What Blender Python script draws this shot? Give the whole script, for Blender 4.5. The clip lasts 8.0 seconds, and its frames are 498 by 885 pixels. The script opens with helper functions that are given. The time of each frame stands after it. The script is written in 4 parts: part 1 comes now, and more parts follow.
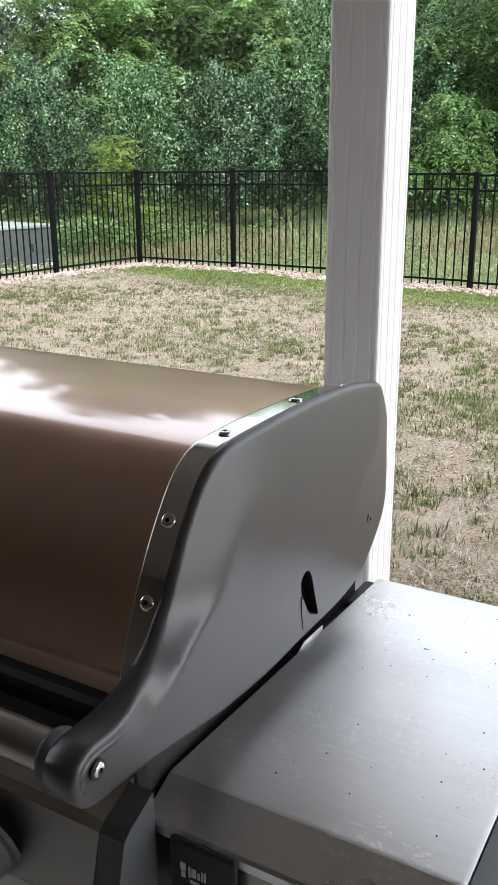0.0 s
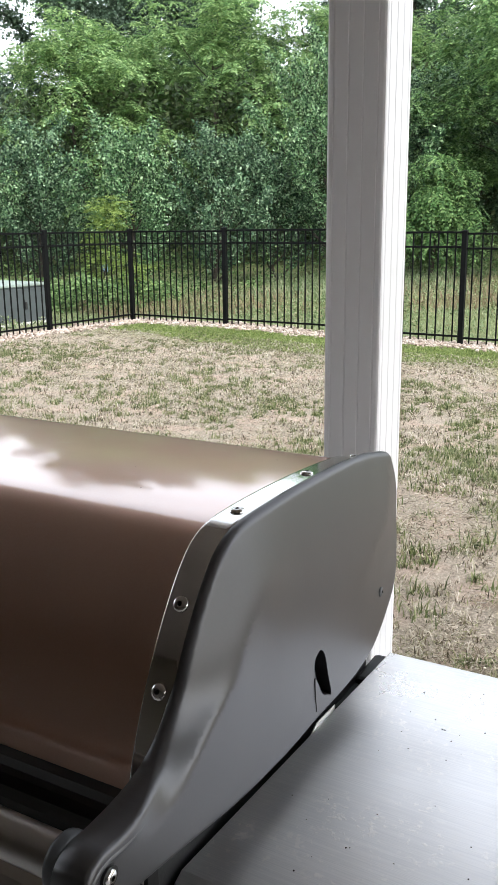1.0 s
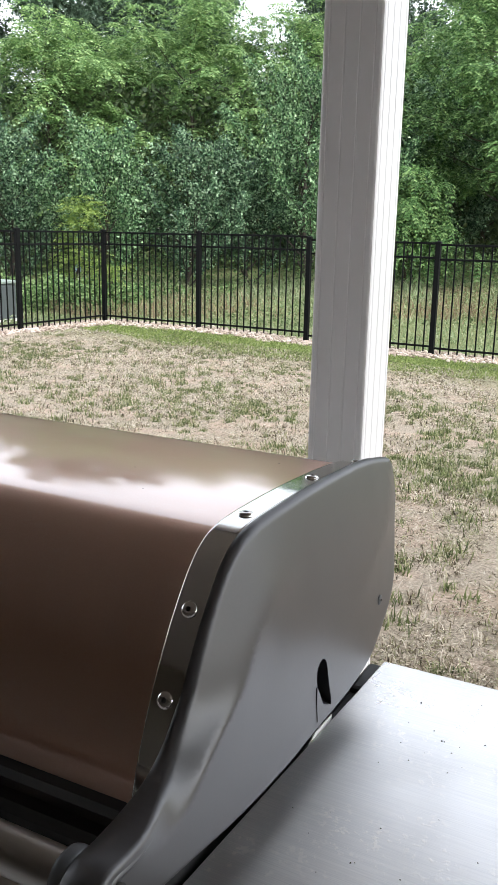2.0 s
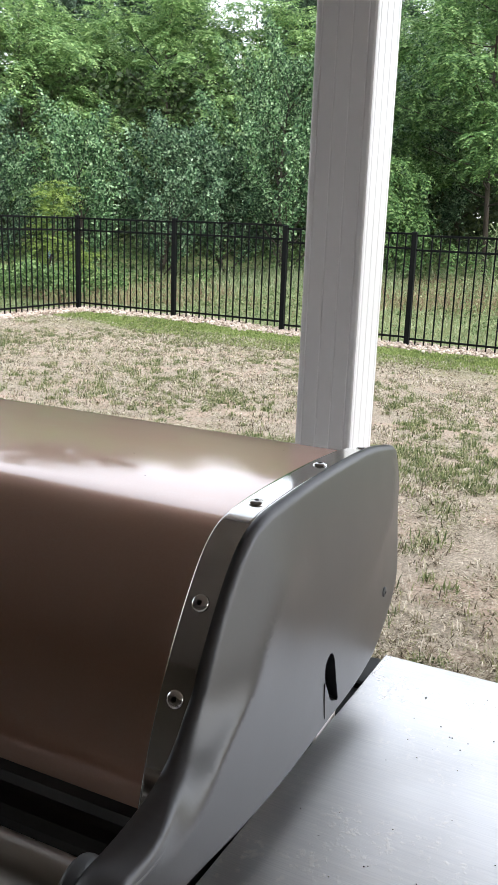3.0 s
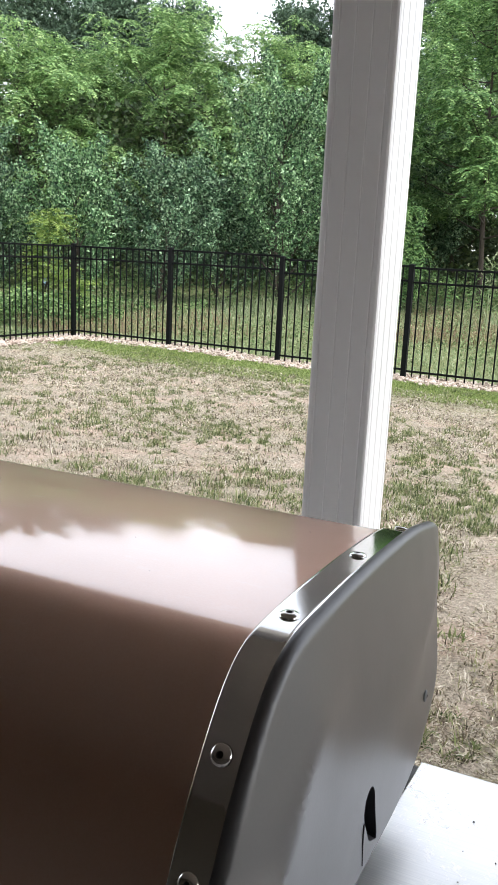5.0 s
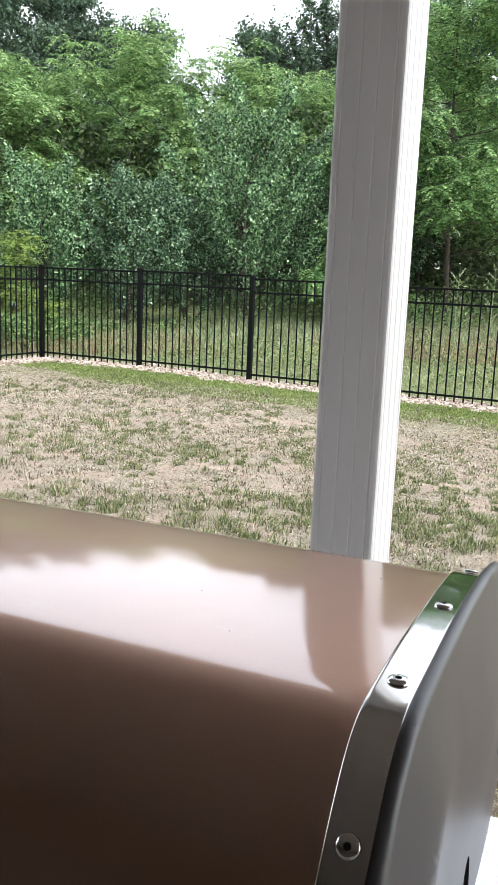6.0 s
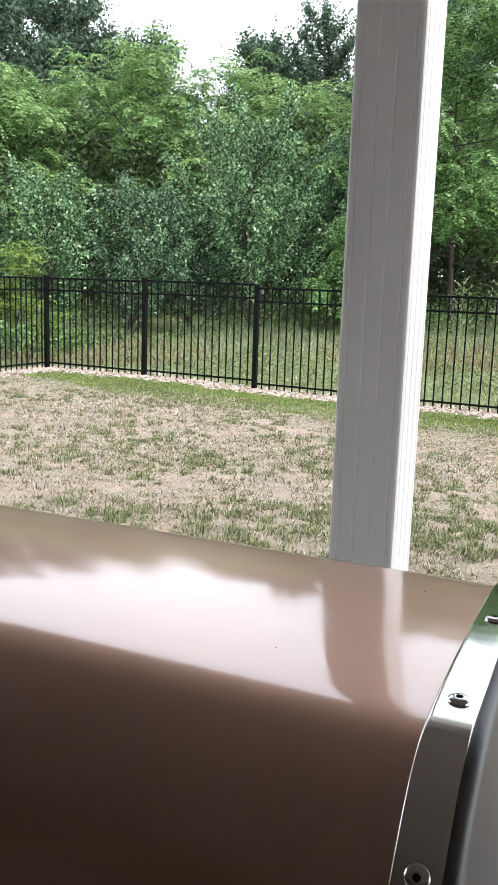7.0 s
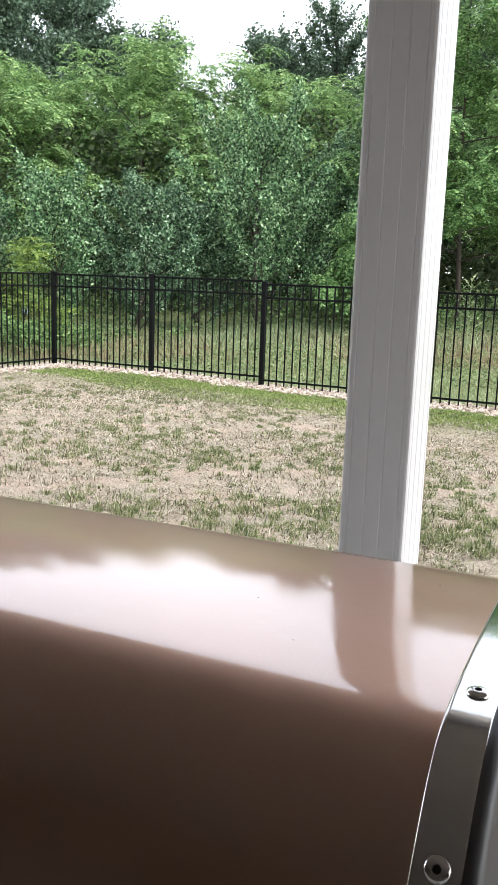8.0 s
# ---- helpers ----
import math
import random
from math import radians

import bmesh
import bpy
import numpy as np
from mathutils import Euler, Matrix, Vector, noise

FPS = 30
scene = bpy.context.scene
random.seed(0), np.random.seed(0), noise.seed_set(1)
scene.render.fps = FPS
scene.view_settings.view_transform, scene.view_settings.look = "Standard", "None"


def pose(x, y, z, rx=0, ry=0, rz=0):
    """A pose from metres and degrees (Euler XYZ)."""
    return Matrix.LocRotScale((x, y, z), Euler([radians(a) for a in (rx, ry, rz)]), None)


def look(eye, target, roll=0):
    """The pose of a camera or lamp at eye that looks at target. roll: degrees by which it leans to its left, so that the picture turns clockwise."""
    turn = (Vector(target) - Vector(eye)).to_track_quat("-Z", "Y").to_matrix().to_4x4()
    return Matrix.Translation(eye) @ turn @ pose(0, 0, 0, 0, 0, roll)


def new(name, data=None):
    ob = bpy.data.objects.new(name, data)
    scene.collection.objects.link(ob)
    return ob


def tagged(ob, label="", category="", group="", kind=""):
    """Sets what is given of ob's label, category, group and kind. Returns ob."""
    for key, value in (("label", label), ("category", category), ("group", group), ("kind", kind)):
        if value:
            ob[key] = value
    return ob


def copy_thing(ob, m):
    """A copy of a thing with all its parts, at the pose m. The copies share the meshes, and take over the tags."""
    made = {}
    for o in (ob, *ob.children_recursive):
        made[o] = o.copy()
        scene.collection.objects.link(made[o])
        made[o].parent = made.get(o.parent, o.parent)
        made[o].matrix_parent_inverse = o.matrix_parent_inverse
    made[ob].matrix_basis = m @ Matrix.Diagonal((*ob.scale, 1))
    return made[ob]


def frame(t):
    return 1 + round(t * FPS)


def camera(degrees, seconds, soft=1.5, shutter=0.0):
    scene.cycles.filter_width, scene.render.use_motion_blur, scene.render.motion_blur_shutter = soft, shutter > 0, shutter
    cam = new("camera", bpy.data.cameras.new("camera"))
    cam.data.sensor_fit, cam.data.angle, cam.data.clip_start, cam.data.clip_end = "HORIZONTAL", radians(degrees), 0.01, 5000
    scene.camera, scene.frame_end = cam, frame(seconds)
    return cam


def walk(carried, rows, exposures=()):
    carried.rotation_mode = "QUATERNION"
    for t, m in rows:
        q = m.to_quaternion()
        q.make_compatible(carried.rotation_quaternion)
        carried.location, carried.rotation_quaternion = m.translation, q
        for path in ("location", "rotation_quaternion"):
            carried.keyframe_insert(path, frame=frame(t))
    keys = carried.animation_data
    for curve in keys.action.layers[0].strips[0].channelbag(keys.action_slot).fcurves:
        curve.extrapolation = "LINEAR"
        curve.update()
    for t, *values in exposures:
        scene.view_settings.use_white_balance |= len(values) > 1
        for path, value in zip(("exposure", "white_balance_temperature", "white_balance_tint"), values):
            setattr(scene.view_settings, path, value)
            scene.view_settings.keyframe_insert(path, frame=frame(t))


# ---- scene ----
cam = camera(32.0, 8.0, soft=0.9)
PATH = [
    (0, (0.333, 0.563, 1.476), (-0.735, 2.141, 0.871), -0.4),
    (0.5, (0.318, 0.576, 1.482), (-0.763, 2.171, 0.946), -1.0),
    (1, (0.306, 0.573, 1.489), (-0.765, 2.191, 1.003), -0.6),
    (1.5, (0.291, 0.57, 1.485), (-0.745, 2.214, 1.013), 0.6),
    (2.8, (0.229, 0.575, 1.472), (-0.738, 2.256, 0.984), 1.8),
    (3, (0.225, 0.583, 1.469), (-0.727, 2.271, 0.973), 2.1),
    (3.5, (0.239, 0.616, 1.47), (-0.708, 2.305, 0.971), 2.6),
    (4, (0.26, 0.647, 1.471), (-0.708, 2.331, 0.995), 2.7),
    (4.2, (0.251, 0.655, 1.47), (-0.724, 2.338, 1.003), 2.7),
    (5.3, (0.101, 0.688, 1.483), (-0.827, 2.409, 1.064), 2.6),
    (5.5, (0.085, 0.686, 1.485), (-0.83, 2.417, 1.075), 2.4),
    (6, (0.05, 0.688, 1.484), (-0.837, 2.438, 1.096), 2.3),
    (6.5, (0.032, 0.688, 1.485), (-0.86, 2.438, 1.111), 2.1),
    (7, (0.018, 0.694, 1.479), (-0.879, 2.443, 1.111), 1.9),
    (7.5, (0.011, 0.693, 1.476), (-0.893, 2.438, 1.103), 2.0),
    (8, (0.012, 0.691, 1.476), (-0.897, 2.432, 1.1), 2.0),
]
walk(cam, [(t, look(eye, target, roll)) for t, eye, target, roll in PATH], [(0, 2.0), (8, 2.05)])

# ---- world, sun, exposure ----
SUN_ELEV, SUN_AZ = radians(52), radians(100)      # azimuth from +y towards +x
world = bpy.data.worlds.new("hazy_sky")
scene.world = world
world.use_nodes = True
wn, wl = world.node_tree.nodes, world.node_tree.links
wn.clear()
sky = wn.new("ShaderNodeTexSky")
sky.sky_type = 'NISHITA'
sky.sun_disc = False
sky.sun_elevation, sky.sun_rotation = SUN_ELEV, SUN_AZ
sky.air_density, sky.dust_density, sky.ozone_density = 1.0, 1.5, 1.0
hazed = wn.new("ShaderNodeHueSaturation")
hazed.inputs["Saturation"].default_value = 0.28
bg = wn.new("ShaderNodeBackground")
bg.inputs["Strength"].default_value = 0.15
wout = wn.new("ShaderNodeOutputWorld")
wl.new(sky.outputs[0], hazed.inputs["Color"])
wl.new(hazed.outputs[0], bg.inputs["Color"])
wl.new(bg.outputs[0], wout.inputs["Surface"])

sun_data = bpy.data.lights.new("sun", 'SUN')
sun_data.energy, sun_data.angle, sun_data.color = 0.42, radians(14), (1.0, 0.985, 0.96)
sun = new("sun", sun_data)
sun_dir = Vector((math.sin(SUN_AZ) * math.cos(SUN_ELEV), math.cos(SUN_AZ) * math.cos(SUN_ELEV), math.sin(SUN_ELEV)))
sun.matrix_world = look(sun_dir * 60, (0, 0, 0))


# ---- materials ----
def ramp_node(nt, stops, interp='LINEAR'):
    r = nt.nodes.new("ShaderNodeValToRGB")
    r.color_ramp.interpolation = interp
    els = r.color_ramp.elements
    while len(els) < len(stops):
        els.new(0.5)
    for e, (p, c) in zip(els, stops):
        e.position, e.color = p, (*c, 1)
    return r


def base_mat(name, color, rough, metal=0.0, coat=0.0, coat_rough=0.03, spec=0.5):
    m = bpy.data.materials.new(name)
    m.use_nodes = True
    b = m.node_tree.nodes["Principled BSDF"]
    b.inputs["Base Color"].default_value = (*color, 1)
    b.inputs["Roughness"].default_value = rough
    b.inputs["Metallic"].default_value = metal
    b.inputs["Coat Weight"].default_value = coat
    b.inputs["Coat Roughness"].default_value = coat_rough
    b.inputs["Specular IOR Level"].default_value = spec
    return m, m.node_tree, b


def coords(nt, scale=(1, 1, 1), kind="Object"):
    tc = nt.nodes.new("ShaderNodeTexCoord")
    mp = nt.nodes.new("ShaderNodeMapping")
    mp.inputs["Scale"].default_value = scale
    nt.links.new(tc.outputs[kind], mp.inputs["Vector"])
    return mp.outputs["Vector"]


def noise_tex(nt, vec, scale, detail=4.0, rough=0.6):
    n = nt.nodes.new("ShaderNodeTexNoise")
    n.inputs["Scale"].default_value = scale
    n.inputs["Detail"].default_value = detail
    n.inputs["Roughness"].default_value = rough
    if vec is not None:
        nt.links.new(vec, n.inputs["Vector"])
    return n.outputs["Fac"]


def mix_color(nt, fac, a, b, blend='MIX'):
    mx = nt.nodes.new("ShaderNodeMix")
    mx.data_type, mx.blend_type = 'RGBA', blend
    socks = [s for s in mx.inputs if s.type == 'RGBA']
    for sock, v in ((mx.inputs[0], fac), (socks[0], a), (socks[1], b)):
        if isinstance(v, bpy.types.NodeSocket):
            nt.links.new(v, sock)
        elif isinstance(v, (int, float)):
            sock.default_value = v
        else:
            sock.default_value = (*v, 1)
    return [s for s in mx.outputs if s.type == 'RGBA'][0]


def span(nt, val, a, b, lo=0.0, hi=1.0):
    r = nt.nodes.new("ShaderNodeMapRange")
    for i, v in enumerate((a, b, lo, hi)):
        r.inputs[1 + i].default_value = v
    nt.links.new(val, r.inputs[0])
    return r.outputs[0]


def bump(nt, bsdf, height, strength, distance):
    bp = nt.nodes.new("ShaderNodeBump")
    bp.inputs["Strength"].default_value = strength
    bp.inputs["Distance"].default_value = distance
    nt.links.new(height, bp.inputs["Height"])
    nt.links.new(bp.outputs[0], bsdf.inputs["Normal"])


def worn_mat(name, color, rough, metal=0.0, coat=0.0, coat_rough=0.03, spec=0.5, vary=0.12, big=3.0, fine=90.0,
             rvary=0.08, relief=0.0, rdist=0.001, stretch=(1, 1, 1)):
    """A surface with large faint stains and fine grain in colour, gloss and relief."""
    m, nt, b = base_mat(name, color, rough, metal, coat, coat_rough, spec)
    v = coords(nt, stretch)
    n1, n2 = noise_tex(nt, v, big, 5), noise_tex(nt, v, fine, 3)
    dark = tuple(c * (1 - vary) for c in color)
    lite = tuple(min(1, c * (1 + vary)) for c in color)
    c1 = mix_color(nt, span(nt, n1, 0.3, 0.7), dark, lite)
    c2 = mix_color(nt, span(nt, n2, 0.35, 0.65, 0, 0.35), c1, dark)
    nt.links.new(c2, b.inputs["Base Color"])
    nt.links.new(span(nt, n1, 0.3, 0.7, max(0.02, rough - rvary), rough + rvary), b.inputs["Roughness"])
    if relief:
        bump(nt, b, n2, relief, rdist)
    return m


def lawn_mat():
    m, nt, b = base_mat("dry_lawn", (0.4, 0.33, 0.22), 0.95, spec=0.15)
    v = coords(nt)
    big, mid, fine = noise_tex(nt, v, 0.55, 4), noise_tex(nt, v, 2.6, 5), noise_tex(nt, v, 75, 6, 0.75)
    # dark ends of straw and soil paint in the small shadows of the turf
    straw = mix_color(nt, span(nt, fine, 0.3, 0.7), (0.12, 0.095, 0.068), (0.60, 0.52, 0.42))
    soil = mix_color(nt, span(nt, fine, 0.3, 0.7), (0.22, 0.162, 0.122), (0.64, 0.51, 0.415))
    ground_c = mix_color(nt, span(nt, mid, 0.48, 0.60), straw, soil)
    green = mix_color(nt, span(nt, fine, 0.3, 0.7), (0.085, 0.12, 0.035), (0.20, 0.24, 0.09))
    patch = mix_color(nt, span(nt, big, 0.50, 0.68, 0, 0.08), ground_c, green)
    tc = nt.nodes.new("ShaderNodeTexCoord")
    sep = nt.nodes.new("ShaderNodeSeparateXYZ")
    nt.links.new(tc.outputs["Object"], sep.inputs[0])
    wob = nt.nodes.new("ShaderNodeMath")
    wob.operation = 'MULTIPLY_ADD'
    nt.links.new(mid, wob.inputs[0])
    wob.inputs[1].default_value = 1.6
    nt.links.new(sep.outputs["Y"], wob.inputs[2])
    strip = span(nt, wob.outputs[0], 10.0, 11.3, 0, 0.85)
    final = mix_color(nt, strip, patch, green)
    nt.links.new(final, b.inputs["Base Color"])
    bump(nt, b, fine, 1.0, 0.02)
    return m


def blade_mat(name, stops, rough=0.7, through_light=0.25):
    """Thin plant matter: colour varied from piece to piece, with light passing through."""
    m, nt, b = base_mat(name, stops[0][1], rough, spec=0.3)
    g = nt.nodes.new("ShaderNodeNewGeometry")
    r = ramp_node(nt, stops)
    nt.links.new(g.outputs["Random Per Island"], r.inputs[0])
    v = coords(nt)
    n = noise_tex(nt, v, 0.9, 3)
    shade = mix_color(nt, span(nt, n, 0.3, 0.7, 0, 0.45), r.outputs[0], (0.55, 0.6, 0.45), 'MULTIPLY')
    nt.links.new(shade, b.inputs["Base Color"])
    tr = nt.nodes.new("ShaderNodeBsdfTranslucent")
    nt.links.new(shade, tr.inputs["Color"])
    mx = nt.nodes.new("ShaderNodeMixShader")
    mx.inputs[0].default_value = through_light
    nt.links.new(b.outputs[0], mx.inputs[1])
    nt.links.new(tr.outputs[0], mx.inputs[2])
    nt.links.new(mx.outputs[0], nt.nodes["Material Output"].inputs["Surface"])
    return m


def steel_table_mat():
    """Brushed steel with dust film, water marks and faint scratches."""
    m, nt, b = base_mat("dusty_brushed_steel", (0.6, 0.6, 0.6), 0.3, 1.0)
    v = coords(nt)
    grain = noise_tex(nt, coords(nt, (6, 320, 60)), 3.0, 3)
    spots, film = noise_tex(nt, v, 60, 4, 0.7), noise_tex(nt, v, 5, 5)
    c = mix_color(nt, span(nt, grain, 0.3, 0.7), (0.76, 0.76, 0.76), (0.87, 0.865, 0.855))
    c = mix_color(nt, span(nt, spots, 0.50, 0.78, 0, 0.35), c, (0.84, 0.82, 0.79))
    nt.links.new(c, b.inputs["Base Color"])
    mul = nt.nodes.new("ShaderNodeMath")
    mul.operation = 'MULTIPLY'
    nt.links.new(span(nt, noise_tex(nt, v, 150, 3, 0.6), 0.56, 0.64), mul.inputs[0])
    nt.links.new(span(nt, noise_tex(nt, v, 14, 4, 0.6), 0.46, 0.60), mul.inputs[1])
    marks = mul.outputs[0]
    c = mix_color(nt, marks, c, (0.93, 0.91, 0.88))
    nt.links.new(c, b.inputs["Base Color"])
    haze = nt.nodes.new("ShaderNodeMath")
    haze.operation = 'MULTIPLY_ADD'
    nt.links.new(marks, haze.inputs[0])
    haze.inputs[1].default_value = -0.25
    nt.links.new(span(nt, film, 0.3, 0.7, 0.93, 0.70), haze.inputs[2])
    nt.links.new(haze.outputs[0], b.inputs["Metallic"])
    nt.links.new(span(nt, film, 0.3, 0.7, 0.24, 0.40), b.inputs["Roughness"])
    bump(nt, b, marks, 0.15, 0.0006)
    return m


def enamel_mat():
    """Copper-brown metallic enamel under a clear gloss, with faint smears and dust."""
    m, nt, b = base_mat("copper_brown_enamel", (0.5, 0.33, 0.24), 0.42, 1.0, 1.0, 0.03)
    b.inputs["Coat IOR"].default_value = 3.1
    v = coords(nt)
    n1, n2 = noise_tex(nt, v, 4, 4), noise_tex(nt, v, 600, 2)
    c = mix_color(nt, span(nt, n1, 0.3, 0.7), (0.55, 0.305, 0.215), (0.63, 0.36, 0.26))
    c = mix_color(nt, span(nt, n2, 0.35, 0.65, 0, 0.25), c, (0.64, 0.40, 0.30))
    dust = noise_tex(nt, coords(nt, (1, 2.5, 1)), 26, 6, 0.7)
    c = mix_color(nt, span(nt, dust, 0.58, 0.78, 0, 0.16), c, (0.60, 0.55, 0.50))
    nt.links.new(c, b.inputs["Base Color"])
    nt.links.new(span(nt, noise_tex(nt, coords(nt, (1, 3, 1)), 9, 5), 0.35, 0.7, 0.04, 0.12), b.inputs["Coat Roughness"])
    return m


def stone_mat():
    m, nt, b = base_mat("river_stone", (0.5, 0.4, 0.33), 0.85, spec=0.25)
    g = nt.nodes.new("ShaderNodeNewGeometry")
    r = ramp_node(nt, [(0.0, (0.18, 0.13, 0.10)), (0.35, (0.40, 0.32, 0.255)), (0.7, (0.52, 0.44, 0.37)), (1.0, (0.66, 0.60, 0.53))])
    nt.links.new(g.outputs["Random Per Island"], r.inputs[0])
    n = noise_tex(nt, coords(nt), 40, 4)
    nt.links.new(mix_color(nt, span(nt, n, 0.3, 0.7, 0, 0.3), r.outputs[0], (0.3, 0.24, 0.2)), b.inputs["Base Color"])
    return m


M_LAWN = lawn_mat()
M_STONE = stone_mat()
# lowest stops are dark blades that stand for shadows between the straw
M_STRAW = blade_mat("dry_grass_blades", [(0.0, (0.05, 0.04, 0.025)), (0.3, (0.19, 0.15, 0.10)), (0.5, (0.53, 0.46, 0.37)), (0.82, (0.69, 0.625, 0.545)), (0.88, (0.34, 0.32, 0.18)), (1.0, (0.21, 0.24, 0.10))], 0.9, 0.15)
M_GREEN = blade_mat("green_grass_blades", [(0.0, (0.045, 0.07, 0.025)), (0.4, (0.135, 0.165, 0.06)), (0.75, (0.25, 0.275, 0.12)), (1.0, (0.46, 0.43, 0.29))], 0.7, 0.25)
M_WEED = blade_mat("tall_weeds_green", [(0.0, (0.15, 0.22, 0.10)), (0.5, (0.31, 0.385, 0.215)), (1.0, (0.50, 0.51, 0.34))], 0.8, 0.3)
M_BROWN_WEED = blade_mat("brown_weeds", [(0.0, (0.17, 0.115, 0.075)), (0.4, (0.32, 0.235, 0.16)), (0.7, (0.30, 0.27, 0.15)), (1.0, (0.38, 0.37, 0.20))], 0.9, 0.2)
M_LUSH = blade_mat("lush_grass_blades", [(0.0, (0.12, 0.17, 0.045)), (0.6, (0.22, 0.29, 0.085)), (1.0, (0.36, 0.41, 0.15))], 0.7, 0.3)
# next two: darkest stops stand for shaded gaps, palest for glints on leaves
M_PEAR = blade_mat("silver_green_leaf_shade_to_glint", [(0.0, (0.014, 0.038, 0.022)), (0.4, (0.07, 0.155, 0.07)), (0.72, (0.235, 0.41, 0.195)), (1.0, (0.53, 0.70, 0.44))], 0.38, 0.28)
M_DARKPEAR = blade_mat("cool_green_leaf_shade_to_glint", [(0.0, (0.012, 0.034, 0.022)), (0.4, (0.06, 0.13, 0.07)), (0.72, (0.21, 0.35, 0.195)), (1.0, (0.52, 0.68, 0.47))], 0.38, 0.28)
M_LOCUST = blade_mat("yellow_green_leaf", [(0.0, (0.085, 0.17, 0.06)), (0.5, (0.22, 0.37, 0.14)), (1.0, (0.42, 0.57, 0.24))], 0.5, 0.38)
M_WEEDLEAF = blade_mat("olive_weed_leaf", [(0.0, (0.045, 0.09, 0.03)), (0.5, (0.13, 0.235, 0.085)), (1.0, (0.33, 0.45, 0.19))], 0.65, 0.3)
M_HERB = blade_mat("meadow_herb_leaf", [(0.0, (0.075, 0.11, 0.045)), (0.4, (0.21, 0.29, 0.13)), (0.75, (0.37, 0.43, 0.22)), (1.0, (0.33, 0.25, 0.175))], 0.7, 0.25)
M_LIME = blade_mat("lime_leaf", [(0.0, (0.12, 0.20, 0.045)), (0.5, (0.23, 0.33, 0.08)), (1.0, (0.37, 0.46, 0.14))], 0.6, 0.35)
M_RICH = blade_mat("rich_green_leaf", [(0.0, (0.035, 0.085, 0.028)), (0.5, (0.12, 0.245, 0.08)), (1.0, (0.34, 0.50, 0.20))], 0.5, 0.3)
M_FARLEAF = blade_mat("far_dark_leaf", [(0.0, (0.04, 0.07, 0.045)), (0.55, (0.08, 0.135, 0.085)), (1.0, (0.16, 0.235, 0.155))], 0.6, 0.2)
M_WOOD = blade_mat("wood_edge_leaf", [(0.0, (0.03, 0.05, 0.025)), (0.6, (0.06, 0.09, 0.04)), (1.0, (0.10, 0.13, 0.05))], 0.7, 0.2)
M_BARK = worn_mat("grey_brown_bark", (0.06, 0.047, 0.037), 0.9, vary=0.3, big=6, fine=60, relief=0.6, rdist=0.01)
M_FENCE = worn_mat("black_powder_coat", (0.004, 0.0045, 0.0045), 0.6, spec=0.08, vary=0.3, big=4, fine=200, relief=0.05)
M_COL = worn_mat("white_vinyl", (0.86, 0.85, 0.85), 0.38, vary=0.03, big=5, fine=160, relief=0.04, stretch=(1, 1, 0.15))
M_PATIO = worn_mat("broom_concrete", (0.68, 0.66, 0.635), 0.9, vary=0.12, big=1.2, fine=120, relief=0.4, rdist=0.002)
M_SIDING = worn_mat("brown_siding", (0.075, 0.063, 0.055), 0.6, vary=0.06, big=1.0, fine=60, relief=0.1)
M_SOFFIT = worn_mat("brown_soffit", (0.205, 0.183, 0.165), 0.6, vary=0.04, big=1.0, fine=60)
M_ENAMEL = enamel_mat()
M_CAST = worn_mat("satin_cast_aluminium", (0.102, 0.101, 0.104), 0.39, 0.55, vary=0.06, big=5, fine=350, rvary=0.05, relief=0.06, rdist=0.0006)
M_KNUCKLE = worn_mat("grey_plastic", (0.085, 0.09, 0.095), 0.5, vary=0.1, big=8, fine=300, relief=0.1, rdist=0.0005)
M_BAND = worn_mat("polished_steel", (0.72, 0.715, 0.70), 0.09, 1.0, vary=0.05, big=9, fine=120, rvary=0.05, stretch=(1, 6, 1))
M_SCREW = worn_mat("bright_screw_steel", (0.75, 0.74, 0.72), 0.16, 1.0, vary=0.08, big=60, fine=500)
M_TABLE = steel_table_mat()
M_PANEL = worn_mat("brushed_panel_steel", (0.42, 0.40, 0.37), 0.34, 1.0, vary=0.08, big=5, fine=60, stretch=(1, 20, 20))
M_BLACK = worn_mat("black_cookbox", (0.02, 0.02, 0.02), 0.55, vary=0.3, big=8, fine=200, relief=0.2)
M_DIRT = worn_mat("dark_crumbs", (0.03, 0.026, 0.022), 0.9, vary=0.3)
M_PRINT = worn_mat("pale_print", (0.62, 0.62, 0.60), 0.6, vary=0.05)
M_PAPER = worn_mat("white_label", (0.75, 0.74, 0.71), 0.6, vary=0.05)
M_BOX = worn_mat("grey_green_cabinet_paint", (0.075, 0.088, 0.09), 0.5, vary=0.1, big=2, fine=80, relief=0.05)
# paler green: the light on the cabinet's top face is put into this colour
M_BOXTOP = worn_mat("lit_top_cabinet_paint", (0.28, 0.34, 0.30), 0.55, vary=0.12, big=2, fine=80)
M_BLUE = worn_mat("pale_blue_plastic", (0.36, 0.52, 0.66), 0.5, vary=0.1)


